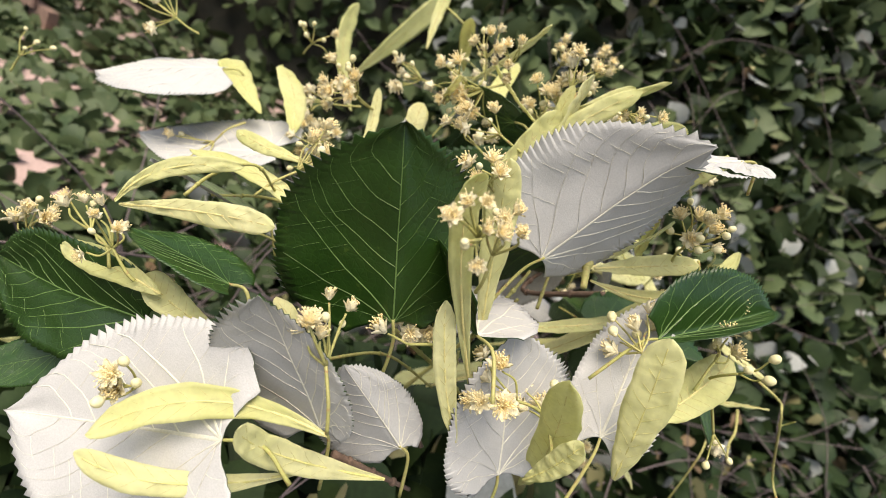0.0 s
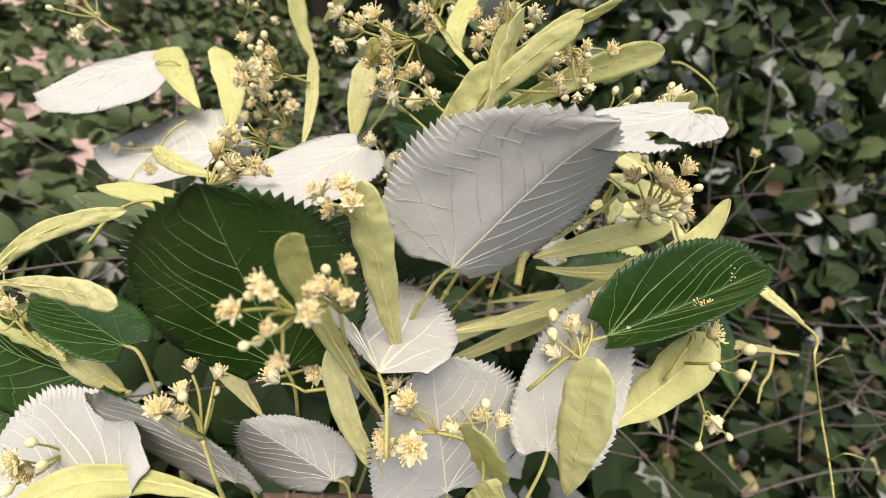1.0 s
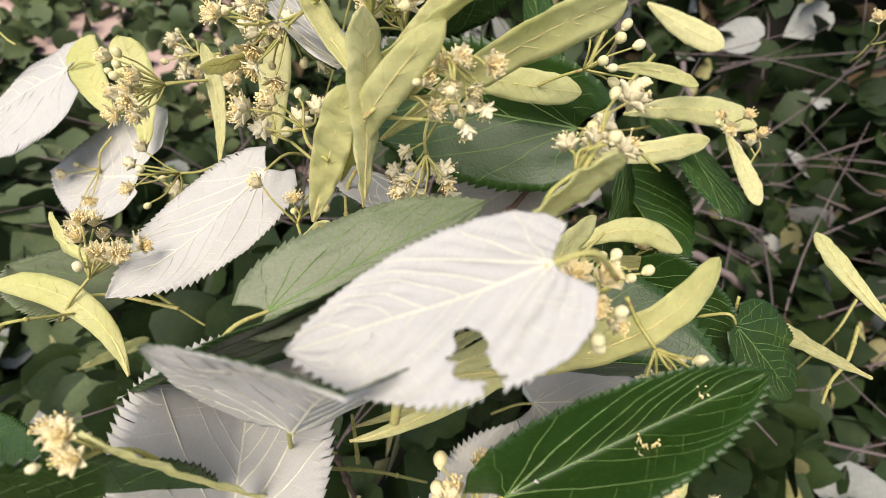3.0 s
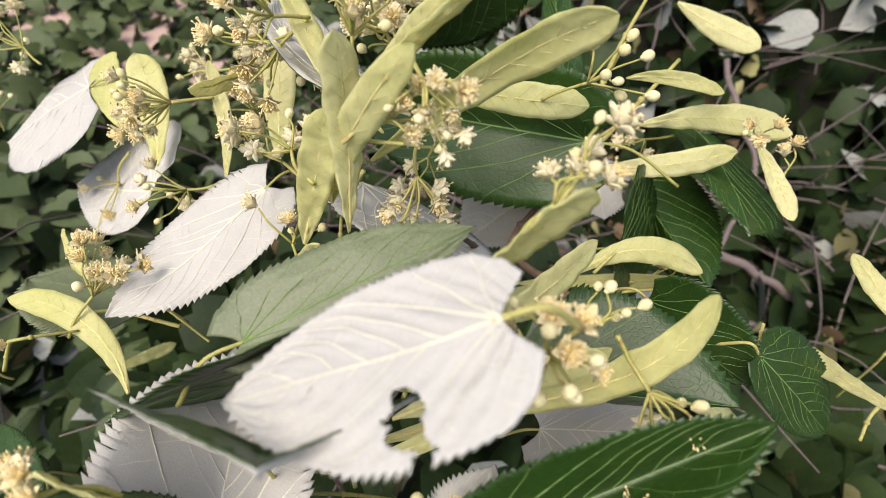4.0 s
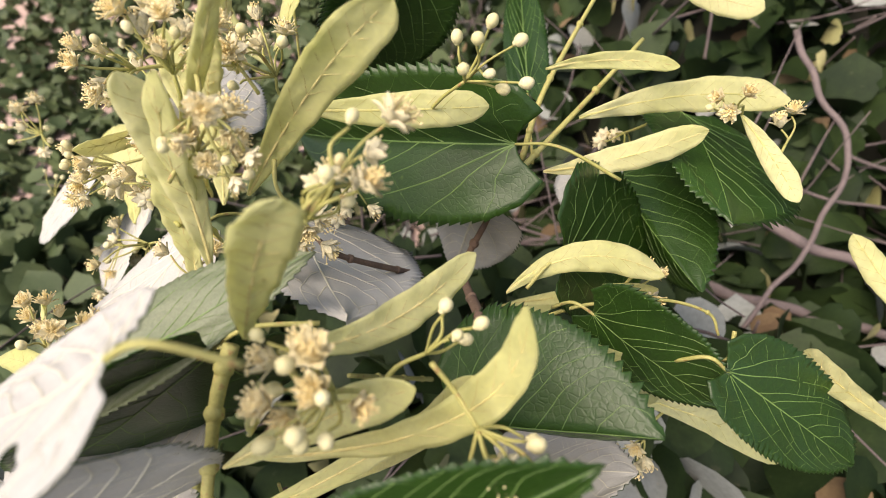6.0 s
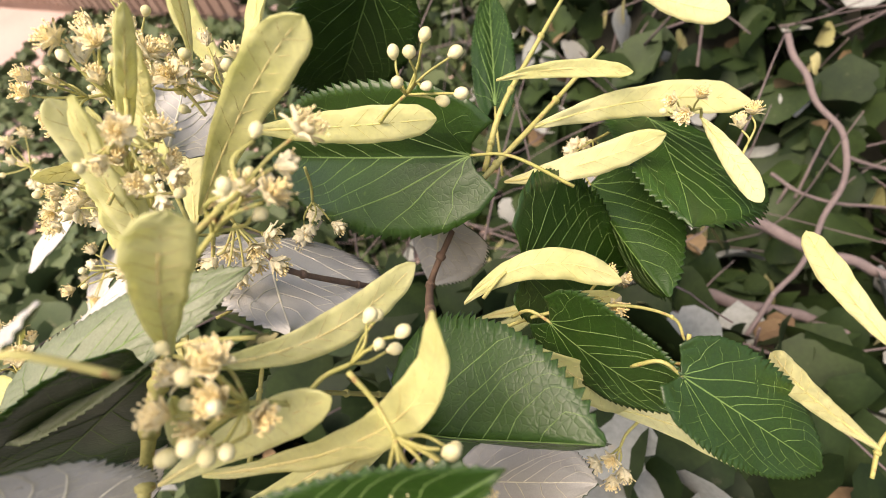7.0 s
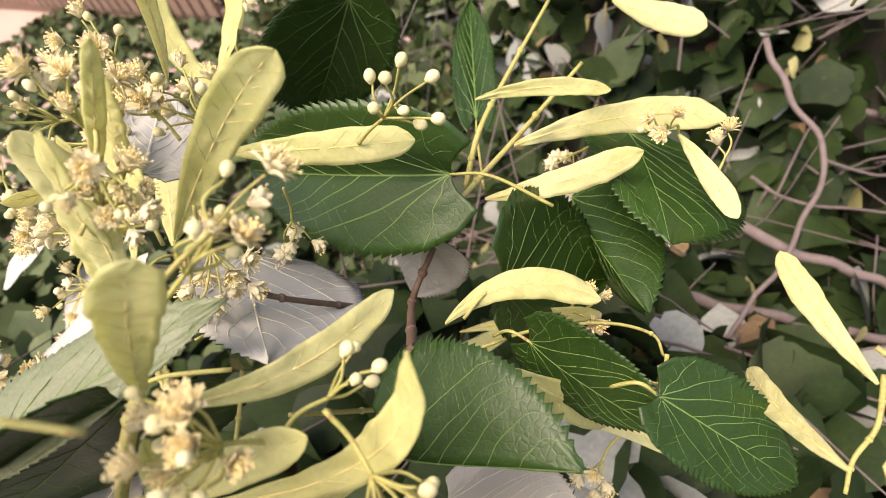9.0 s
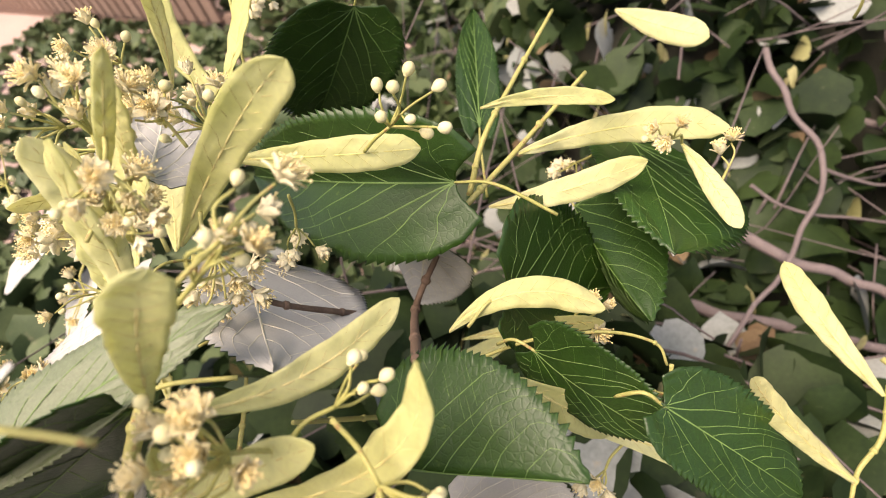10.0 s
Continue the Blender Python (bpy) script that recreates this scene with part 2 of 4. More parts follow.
def leaf(base, tip, normal, right, left, fold_r, fold_l, green, holes=(), stalk=None, pale=False):
    seed = len(bpy.data.objects)
    at, length = leaf_surface(base, tip, normal, right, left, fold_r, fold_l, seed)
    rows, cols = TEETH * 5, 30 if holes else 9
    vs = [q for q in np.linspace(-1, 1, 2 * cols + 1)]
    us = np.linspace(0, 1, rows + 1)
    th = 0.00022
    verts, faces, mats = [], [], []
    n_side = (rows + 1) * len(vs)
    for layer in (1, -1):
        for u in us:
            for v in vs:
                p, up = at(u, v, abs(v) > 0.99)
                verts.append(p + up * th * layer)
    width = len(vs)

    def cut(i, j):
        u, v = us[i] + 0.5 / rows, vs[j] + 0.5 / cols
        return any(((u - a) / c) ** 2 + ((v - b) / d) ** 2 < 1 + 0.5 * math.sin(9 * (u + v) + 3 * math.atan2(v - b, u - a)) for a, b, c, d in holes)

    keep = [[not cut(i, j) for j in range(width - 1)] for i in range(rows)]
    for i in range(rows):
        for j in range(width - 1):
            if not keep[i][j]:
                continue
            a, b, c, d = i * width + j, i * width + j + 1, (i + 1) * width + j + 1, (i + 1) * width + j
            faces.append((a, b, c, d))
            mats.append(0)
            faces.append((a + n_side, d + n_side, c + n_side, b + n_side))
            mats.append(1)
            for e, f, ii, jj in ((a, b, i - 1, j), (b, c, i, j + 1), (c, d, i + 1, j), (d, a, i, j - 1)):
                if not (0 <= ii < rows and 0 <= jj < width - 1 and keep[ii][jj]):
                    faces.append((f, e, e + n_side, f + n_side))
                    mats.append(0)
    if green and pale:
        thing = holder("leaf", "linden leaf, its upper side coloured pale sage green for the sky's sheen", "leaf", "leaves of the linden branch")
    elif green:
        thing = holder("leaf", "dark green toothed linden leaf showing its glossy upper side", "leaf", "leaves of the linden branch")
    else:
        thing = holder("leaf", "silver-white felted linden leaf showing its veined underside", "leaf", "leaves of the linden branch")
    add_mesh("blade", verts, faces, [LEAF_SHEEN if pale else LEAF_TOP, LEAF_UNDER], thing, mats)
    for name, layer, mat, thick in (("upper_vein", 1, VEIN_TOP, 0.00042), ("lower_vein", -1, VEIN_UNDER, 0.00075)):
        pieces = []
        for line in vein_lines(length, seed):
            v, f, gaps = [], [], set()
            for k, (u, s, r) in enumerate(line):
                if any(((u - a) / c) ** 2 + ((s - b) / d) ** 2 < 1.6 for a, b, c, d in holes):
                    gaps.add(len(v) // 3 - 1)
                    continue
                p, up = at(u, s)
                q, _ = at(min(u + 0.02, 1), s)
                ax = (q - p).normalized()
                sd = ax.cross(up) if abs(s) < 1e-6 else (at(u, s)[0] - at(max(u - 0.02, 0), s)[0]).normalized().cross(up) * 0.5 + ax * 0.5
                sd = sd.normalized() if sd.length > 1e-6 else ax
                w = thick * r * (length / 0.09)
                lift = up * layer
                v += [p + lift * (th + 0.0001) + sd * w, p + lift * (th + 0.00022 + w * 0.5), p + lift * (th + 0.0001) - sd * w]
            for k in range(len(v) // 3 - 1):
                if k in gaps:
                    continue
                for m in (0, 1):
                    f.append((k * 3 + m, k * 3 + m + 1, k * 3 + m + 4, k * 3 + m + 3))
            pieces.append((v, f))
        v, f = joined(pieces)
        add_mesh(name, v, f, [mat], thing)
    # petiole, bent back from the base
    b, ax, up = Vector(base), (Vector(tip) - Vector(base)).normalized(), Vector(normal)
    end = Vector(stalk) if stalk else b - ax * length * 0.32 - Vector((0, 0, 0.018))
    pts = spline([b + ax * 0.002, b - ax * length * 0.14 + up * 0.001, end], 12)
    v, f = tube(pts, np.linspace(0.0007, 0.0009, len(pts)), 6)
    add_mesh("petiole", v, f, [SHOOT], thing)
    return thing


# ---- bracts, flowers, buds ----
def bract(base, tip, normal, width, bow):
    base, tip, bow = Vector(base), Vector(tip), Vector(bow)
    ax = tip - base
    length = ax.length
    ax.normalize()
    up = Vector(normal)
    up = (up - ax * up.dot(ax)).normalized()
    sd = ax.cross(up)
    seed = len(bpy.data.objects)
    r = random.Random(seed)
    curl, twist, cup, wave = r.uniform(-0.05, 0.06), r.uniform(-0.45, 0.45), r.uniform(-0.12, 0.22), r.uniform(0.2, 1.0)
    off = Vector((r.uniform(0, 90), r.uniform(0, 90), 0))
    lean = r.uniform(-0.06, 0.06)

    def at(u, v):
        w = width * 0.5 * float(np.interp(u, [0, 0.06, 0.2, 0.4, 0.62, 0.8, 0.91, 0.97, 1], [0.1, 0.26, 0.56, 0.85, 1.02, 0.98, 0.8, 0.46, 0.08]))
        w *= 1 + 0.13 * noise.noise(Vector((u * 5, v * 2, 7)) + off) + 0.05 * noise.noise(Vector((u * 17, v * 2, 3)) + off)
        c, s = math.cos(twist * (u - 0.5)), math.sin(twist * (u - 0.5))
        side, lift = sd * c + up * s, up * c - sd * s
        h = cup * w * v * v + abs(v) ** 2 * 0.0007 * min(1.0, width / 0.013) ** 2 * wave * math.sin(u * 34 + off.x + (2 if v > 0 else 0))
        h += 0.0009 * noise.noise(Vector((u * 7, v * 1.8, 1)) + off) + 0.0006 * noise.noise(Vector((u * 22, v * 6, 4)) + off)
        return base + ax * u * length + bow * 4 * u * (1 - u) + up * curl * length * 4 * u * (u - 1) + sd * lean * length * 4 * u * (1 - u) + side * v * w + lift * h, lift

    rows, vs, th = 56, [-1, -0.72, -0.42, -0.14, 0.14, 0.42, 0.72, 1], 0.0002
    verts, faces = [], []
    n = (rows + 1) * len(vs)
    for layer in (1, -1):
        for i in range(rows + 1):
            for v in vs:
                p, lift = at(i / rows, v)
                verts.append(p + lift * th * layer)
    k = len(vs)
    for i in range(rows):
        for j in range(k - 1):
            a, b, c, d = i * k + j, i * k + j + 1, (i + 1) * k + j + 1, (i + 1) * k + j
            faces += [(a, b, c, d), (a + n, d + n, c + n, b + n)]
        a, d = i * k, (i + 1) * k
        faces += [(a, d, d + n, a + n), (a + k - 1, a + k - 1 + n, d + k - 1 + n, d + k - 1)]
    thing = holder("bract", "pale yellow-green papery linden bract, narrow and wavy-edged", "bract", "bracts of the linden branch")
    add_mesh("blade", verts, faces, [BRACT], thing)
    pieces = []
    for layer in (1, -1):
        v, f = [], []
        for i in range(0, rows - 2):
            p, lift = at(i / rows, 0.0)
            w = 0.0006 * (1 - 0.7 * i / rows)
            v += [p + sd * w + lift * th * layer, p + lift * layer * (th + w * 0.7), p - sd * w + lift * th * layer]
        for q in range(len(v) // 3 - 1):
            for m in (0, 1):
                f.append((q * 3 + m, q * 3 + m + 1, q * 3 + m + 4, q * 3 + m + 3))
        pieces.append((v, f))
        for side in (1, -1):
            for g in range(9):
                u0 = 0.08 + g * 0.095
                v, f = [], []
                for e in np.linspace(0, 1, 5):
                    p, lift = at(min(u0 + 0.09 * e, 1), side * 0.85 * e)
                    w = 0.00022 * (1 - 0.6 * e)
                    v += [p + ax * w + lift * th * layer, p + lift * layer * (th + w), p - ax * w + lift * th * layer]
                for q in range(4):
                    for m in (0, 1):
                        f.append((q * 3 + m, q * 3 + m + 1, q * 3 + m + 4, q * 3 + m + 3))
                pieces.append((v, f))
    v, f = joined(pieces)
    add_mesh("rib", v, f, [BRACT_RIB], thing)
    return thing


def petal_piece(r, angle, open_deg, size):
    """One cupped petal that points outwards from the flower's axis."""
    verts, faces = [], []
    for i in range(5):
        u = i / 4
        tilt = radians(open_deg) * (0.75 + 0.35 * u)
        rad = size * (0.12 + u * math.sin(tilt))
        z = size * u * math.cos(tilt)
        for v in (-1, -0.4, 0.4, 1):
            w = size * 0.31 * (0.35, 0.85, 1.0, 0.72, 0.12)[i] * v
            a = angle
            verts.append(Vector((rad * math.cos(a) - w * math.sin(a), rad * math.sin(a) + w * math.cos(a), z + size * 0.10 * v * v)))
    for i in range(4):
        for j in range(3):
            faces.append((i * 4 + j, i * 4 + j + 1, i * 4 + j + 5, i * 4 + j + 4))
    # thickness
    n = len(verts)
    low = [p - Vector((math.cos(angle) * 0.5, math.sin(angle) * 0.5, 0.8)) * size * 0.03 for p in verts]
    edge = [0, 1, 2, 3, 7, 11, 15, 19, 18, 17, 16, 12, 8, 4]
    faces += [tuple(q + n for q in f[::-1]) for f in faces]
    faces += [(edge[(k + 1) % 14], edge[k], edge[k] + n, edge[(k + 1) % 14] + n) for k in range(14)]
    return verts + low, faces


def ball_piece(radius, squash=1.0, seg=10, rings=7, ridge=0.0):
    verts, faces = [Vector((0, 0, -radius * squash))], []
    for i in range(1, rings):
        w = math.pi * i / rings
        for k in range(seg):
            a = 2 * math.pi * k / seg
            rr = radius * math.sin(w) * (1 + ridge * (1 if k % 2 else -1))
            verts.append(Vector((rr * math.cos(a), rr * math.sin(a), -radius * squash * math.cos(w))))
    verts.append(Vector((0, 0, radius * squash)))
    for k in range(seg):
        faces.append((0, 1 + (k + 1) % seg, 1 + k))
        for i in range(rings - 2):
            faces.append((1 + i * seg + k, 1 + i * seg + (k + 1) % seg, 1 + (i + 1) * seg + (k + 1) % seg, 1 + (i + 1) * seg + k))
        faces.append((len(verts) - 1, 1 + (rings - 2) * seg + k, 1 + (rings - 2) * seg + (k + 1) % seg))
    return verts, faces


def flower_meshes(seed):
    r = random.Random(seed)
    size = 0.0068
    opened = r.uniform(18, 56)
    petals = [petal_piece(r, 2 * math.pi * k / 5 + r.uniform(-0.1, 0.1), opened + r.uniform(-10, 10), size * r.uniform(0.9, 1.1)) for k in range(5)]
    petals += [petal_piece(r, 2 * math.pi * (k + 0.5) / 5, opened + 16 + r.uniform(-6, 8), size * 0.85) for k in range(5)]
    v, f = joined(petals)
    me = bpy.data.meshes.new("petals")
    me.from_pydata([tuple(q) for q in v], [], f)
    me.materials.append(PETAL)
    stam = []
    for k in range(38):
        a, tilt = r.uniform(0, 2 * math.pi), radians(r.uniform(4, opened * 0.95))
        ln = size * r.uniform(0.75, 1.25)
        d = Vector((math.sin(tilt) * math.cos(a), math.sin(tilt) * math.sin(a), math.cos(tilt)))
        bent = d + Vector((r.uniform(-0.25, 0.25), r.uniform(-0.25, 0.25), 0))
        stam.append(tube([Vector((0, 0, 0)), d * ln * 0.55, bent * ln], [0.00022, 0.0002, 0.00016], 4))
        hv, hf = ball_piece(0.00042, 1.3, 5, 4)
        stam.append(([q + bent * ln for q in hv], hf))
    hv, hf = ball_piece(0.0012, 1.0, 8, 5)
    stam.append(([q + Vector((0, 0, 0.001)) for q in hv], hf))
    v, f = joined(stam)
    ms = bpy.data.meshes.new("stamen_tuft")
    ms.from_pydata([tuple(q) for q in v], [], f)
    ms.materials.append(STAMEN)
    for m in (me, ms):
        m.polygons.foreach_set("use_smooth", [True] * len(m.polygons))
    return me, ms


def bud_mesh(seed):
    r = random.Random(seed)
    v, f = ball_piece(0.0024, r.uniform(1.0, 1.2), 10, 8, 0.035)
    v = [q * (1 + 0.06 * noise.noise(q * 500)) for q in v]
    cap, cf = ball_piece(0.0012, 0.8, 7, 5)
    v, f = joined([(v, f), ([q + Vector((0, 0, -0.0024)) for q in cap], cf)])
    me = bpy.data.meshes.new("bud")
    me.from_pydata([tuple(q) for q in v], [], f)
    me.materials.append(BUD)
    me.polygons.foreach_set("use_smooth", [True] * len(me.polygons))
    return me


FLOWERS = [flower_meshes(s) for s in range(7)]
BUDS = [bud_mesh(s) for s in range(4)]


def flower_cluster(centre, foot, spread, flowers, buds, size=1.0):
    seed = len(bpy.data.objects)
    r = random.Random(seed)
    c, foot = Vector(centre), Vector(foot)
    axis = (c - foot).normalized()
    if buds == 0:
        label = "cluster of open cream and yellow linden flowers"
    elif flowers == 0:
        label = "cluster of round pale green linden buds on thin stalks"
    else:
        label = "cluster of cream linden flowers and round unopened buds"
    thing = holder("flower_cluster", label, "flower", "flower clusters of the linden branch")
    fork = foot.lerp(c, 0.6)
    pieces = []
    main = spline([foot, foot.lerp(fork, 0.5) + Vector((r.uniform(-1, 1), r.uniform(-1, 1), r.uniform(-1, 1))) * 0.002, fork], 10)
    pieces.append(tube(main, np.linspace(0.00085, 0.0007, len(main)), 6))
    ends, tries = [], 0
    gap = 0.0085 * size
    while len(ends) < flowers + buds and tries < 400:
        tries += 1
        a = r.uniform(0, 2 * math.pi)
        side = axis.orthogonal().normalized()
        other = axis.cross(side)
        q = c + (side * math.cos(a) + other * math.sin(a)) * spread * math.sqrt(r.random()) + axis * r.uniform(-0.6, 0.6) * spread
        if all((q - e).length > gap for e in ends):
            ends.append(q)
        if tries % 40 == 0:
            gap *= 0.85
    for i, e in enumerate(ends):
        out = (e - fork).normalized()
        mid = fork.lerp(e, 0.55) + Vector((r.uniform(-1, 1), r.uniform(-1, 1), r.uniform(-1, 1))) * 0.0025
        line = spline([fork, mid, e - out * 0.001], 8)
        pieces.append(tube(line, np.linspace(0.0006, 0.00045, len(line)), 5))
        aim = (out + Vector((r.uniform(-1, 1), r.uniform(-1, 1), r.uniform(-0.6, 1))) * 0.45).normalized()
        turn = aim.to_track_quat("Z", "Y").to_matrix().to_4x4() @ pose(0, 0, 0, 0, 0, r.uniform(0, 360))
        if i < flowers:
            pm, sm = FLOWERS[r.randrange(len(FLOWERS))]
            fl = new("flower", pm)
            fl.parent = thing
            fl.matrix_local = Matrix.Translation(e) @ turn @ Matrix.Scale(size * r.uniform(0.78, 1.05), 4)
            st = new("stamen_tuft", sm)
            st.parent = fl
            st["label"] = "yellow stamens"
        else:
            bd = new("bud", BUDS[r.randrange(len(BUDS))])
            bd.parent = thing
            bd.matrix_local = Matrix.Translation(e + out * 0.002) @ turn @ Matrix.Scale(size * r.uniform(0.7, 1.05), 4)
    v, f = joined(pieces)
    add_mesh("stalk", v, f, [SHOOT], thing)
    return thing


def stem(radius, mat, points):
    pts = spline(points, 24)
    r = random.Random(len(pts) + int(radius * 1e6))
    rad = [radius * (1 - 0.35 * i / len(pts)) * (1 + 0.10 * noise.noise(Vector((i * 0.6, radius * 900, 0)))) for i in range(len(pts))]
    v, f = tube(pts, rad, 9)
    pieces = [(v, f)]
    for i in range(4, len(pts) - 2, 7):
        hv, hf = ball_piece(radius * 1.25, 1.1, 7, 5)
        pieces.append(([q + pts[i] for q in hv], hf))
    v, f = joined(pieces)
    name, label = ("twig", "brown woody linden twig between the leaves") if mat is BARK else ("shoot", "yellow-green linden shoot with swollen joints")
    ob = add_mesh(name, v, f, [mat])
    return tagged(ob, label, "twig", "stems of the linden branch")


# ---- the ground, the paving and the fence beyond ----
def sheet(name, x0, x1, y0, y1, z, n, rough, mat, label):
    verts, faces = [], []
    for i in range(n + 1):
        for j in range(n + 1):
            x, y = x0 + (x1 - x0) * i / n, y0 + (y1 - y0) * j / n
            verts.append((x, y, z + rough * noise.noise(Vector((x * 3, y * 3, 0)))))
    for i in range(n):
        for j in range(n):
            a = i * (n + 1) + j
            faces.append((a, a + n + 1, a + n + 2, a + 1))
    return tagged(add_mesh(name, verts, faces, [mat]), label, name, kind="structure")


sheet("ground", -60, 60, -60, 60, -0.012, 60, 0.0, GROUND, "dark bare soil with leaf mould around the paving")
sheet("paving", -9, 5, 0.9, 6.5, 0.0, 60, 0.006, PAVING, "dusty pink paving strewn with fallen leaves")


def smooth(v):
    v = min(max(v, 0.0), 1.0)
    return v * v * (3 - 2 * v)


def mound(x, y):
    """Height of the heap of cut branches over the ground: low around the branch, a tall bank behind it."""
    near = 0.52 * math.exp(-((x - 0.12) / 0.6) ** 2 - ((y - 0.42) / 0.36) ** 2)
    bank = smooth((x + 0.28) / 0.6) * min(0.2 + 0.85 * max(0.0, y - 1.0) + 0.9 * max(0.0, y - 1.8), 3.4) * smooth((y - 0.2) / 0.5)
    side = 0.26 * math.exp(-((x + 0.85) / 0.55) ** 2 - ((y - 0.6) / 0.5) ** 2)
    edge = smooth((2.9 - x) / 0.9) * smooth((3.9 - y) / 0.9) * smooth((x + 1.7) / 0.3) * smooth((y + 0.6) / 0.3)
    return max(near, bank, side, 0.02) * edge + 0.07 * noise.noise(Vector((x * 2.3, y * 2.3, 5)))


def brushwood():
    """Sheet of dead leaves inside the heap, its shade put into a near-black colour."""
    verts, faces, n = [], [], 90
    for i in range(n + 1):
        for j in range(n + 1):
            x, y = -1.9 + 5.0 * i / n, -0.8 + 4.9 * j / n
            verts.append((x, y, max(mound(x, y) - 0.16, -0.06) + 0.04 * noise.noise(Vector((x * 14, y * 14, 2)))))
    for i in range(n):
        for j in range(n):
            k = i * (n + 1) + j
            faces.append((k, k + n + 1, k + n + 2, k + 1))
    return tagged(add_mesh("brushwood", verts, faces, [SHADED_CORE]), "sheet of dead leaves inside the heap of cut branches, coloured near-black for shade", "foliage", kind="stuff")


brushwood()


def far_leaf(r, at, size, tilt):
    """A small cupped leaf with a pointed tip and a notched base."""
    prof = ((0.0, 0.10), (0.06, 0.30), (0.2, 0.44), (0.42, 0.47), (0.62, 0.38), (0.8, 0.2), (1.0, 0.0))
    turn = Euler((r.gauss(0, tilt), r.gauss(0, tilt), r.uniform(0, 2 * math.pi))).to_matrix()
    fold, bend = r.uniform(-0.15, 0.35), r.uniform(-0.35, 0.15)
    verts = []
    for s in (-1, 0, 1):
        for u, w in prof:
            y = u - 0.5 - (0.08 if s and u < 0.1 else 0)
            verts.append(turn @ Vector((s * w * size * r.uniform(0.9, 1.1), y * size, (abs(s) * w * fold + bend * y * y * 2) * size)) + at)
    faces = []
    for o in (0, 7):
        faces += [(o + i, o + i + 7, o + i + 8, o + i + 1) for i in range(6)]
    return verts, faces


def leaf_heap(name, count, mat, label, seed, size, tilt, box, depth, shape=None):
    r = random.Random(seed)
    verts, faces = [], []
    while count:
        x, y = r.uniform(*box[0]), r.uniform(*box[1])
        h = mound(x, y)
        clump = noise.noise(Vector((x * 5, y * 5, 9)))
        if clump < -0.25 and r.random() < 0.7:
            continue
        if h < 0.14 and r.random() > (0.85 if y < 1.35 else 0.62):
            continue
        z = max(h - abs(r.gauss(0, depth)) + 0.03, 0.012)
        v, f = far_leaf(r, Vector((x, y, z)), size * r.uniform(0.6, 1.15), tilt)
        if shape:
            mid = sum(v, Vector()) / len(v)
            v = [mid + Vector(((q - mid).x * shape, (q - mid).y, (q - mid).z)) for q in v]
        o = len(verts)
        verts += v
        faces += [tuple(i + o for i in q) for q in f]
        count -= 1
    return tagged(add_mesh(name, verts, faces, [mat]), label, "foliage", kind="stuff")


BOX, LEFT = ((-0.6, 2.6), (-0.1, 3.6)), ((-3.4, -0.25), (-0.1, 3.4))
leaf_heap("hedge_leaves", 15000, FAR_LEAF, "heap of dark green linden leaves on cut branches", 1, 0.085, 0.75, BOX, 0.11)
leaf_heap("shrub_leaves", 8500, LIGHTENED_LEAF, "loose leaves beside the heap, coloured lighter olive for the open light there", 5, 0.075, 0.7, LEFT, 0.09)
leaf_heap("silver_leaves", 800, FAR_SILVER, "upturned silver leaves among the heaped branches", 2, 0.08, 0.7, BOX, 0.07)
leaf_heap("hedge_bracts", 1600, FAR_BRACT, "yellowish bracts and dry flowers among the heaped branches", 3, 0.06, 0.9, BOX, 0.08, 0.35)
leaf_heap("dead_leaves", 1100, DEAD_LEAF, "curled brown dead leaves among the heaped branches", 4, 0.05, 1.0, BOX, 0.09)
leaf_heap("bank_leaves", 2600, LIGHTENED_LEAF, "broad olive green leaves hanging over the bank of branches", 6, 0.12, 0.9, ((-0.5, 2.7), (1.5, 3.6)), 0.03)
leaf_heap("pale_bank_leaves", 700, FAR_SILVER, "pale upturned leaves hanging over the bank of branches", 7, 0.10, 0.9, ((-0.5, 2.7), (1.4, 3.6)), 0.03)


def bough(points, radius, label):
    pts = [p + noise.noise_vector(p * 16) * (radius * 0.9 + 0.003) for p in spline(points, 40)]
    rad = [radius * (1 - 0.4 * i / len(pts)) * (1 + 0.08 * noise.noise(Vector((i * 0.7, radius * 100, 0)))) for i in range(len(pts))]
    v, f = tube(pts, rad, 10)
    return tagged(add_mesh("cut_branch", v, f, [OLD_BARK]), label, "branch", "cut branches on the ground")



bough([(0.3218, 0.8458, 0.3247), (0.4336, 0.8250, 0.2885), (0.5396, 0.7983, 0.2495), (0.6937, 0.7739, 0.1929)], 0.0105, "thick grey-brown cut branch lying across the heap")
bough([(0.2927, 0.7001, 0.2907), (0.4137, 0.7004, 0.2556), (0.5164, 0.6946, 0.2225), (0.6754, 0.7035, 0.1796)], 0.0100, "thick grey-brown cut branch lying across the heap")
bough([(0.4852, 1.1248, 0.4229), (0.5123, 1.0250, 0.3788), (0.5520, 0.9278, 0.3320), (0.4945, 0.7868, 0.3137), (0.3944, 0.6242, 0.2935)], 0.0052, "slender crooked branch crossing the thicker ones")
bough([(0.5520, 0.9278, 0.3320), (0.6047, 0.9225, 0.3057), (0.6860, 0.9355, 0.2841)], 0.0030, "slender side branch among the heaped leaves")
bough([(0.4470, 0.9033, 0.3249), (0.5197, 0.8634, 0.3017), (0.6689, 0.8663, 0.2714)], 0.0030, "slender side branch among the heaped leaves")
bough([(0.5837, 1.1501, 0.2791), (0.6826, 1.1505, 0.2391), (0.8210, 1.1471, 0.1797)], 0.0090, "thick grey-brown cut branch lying across the heap")
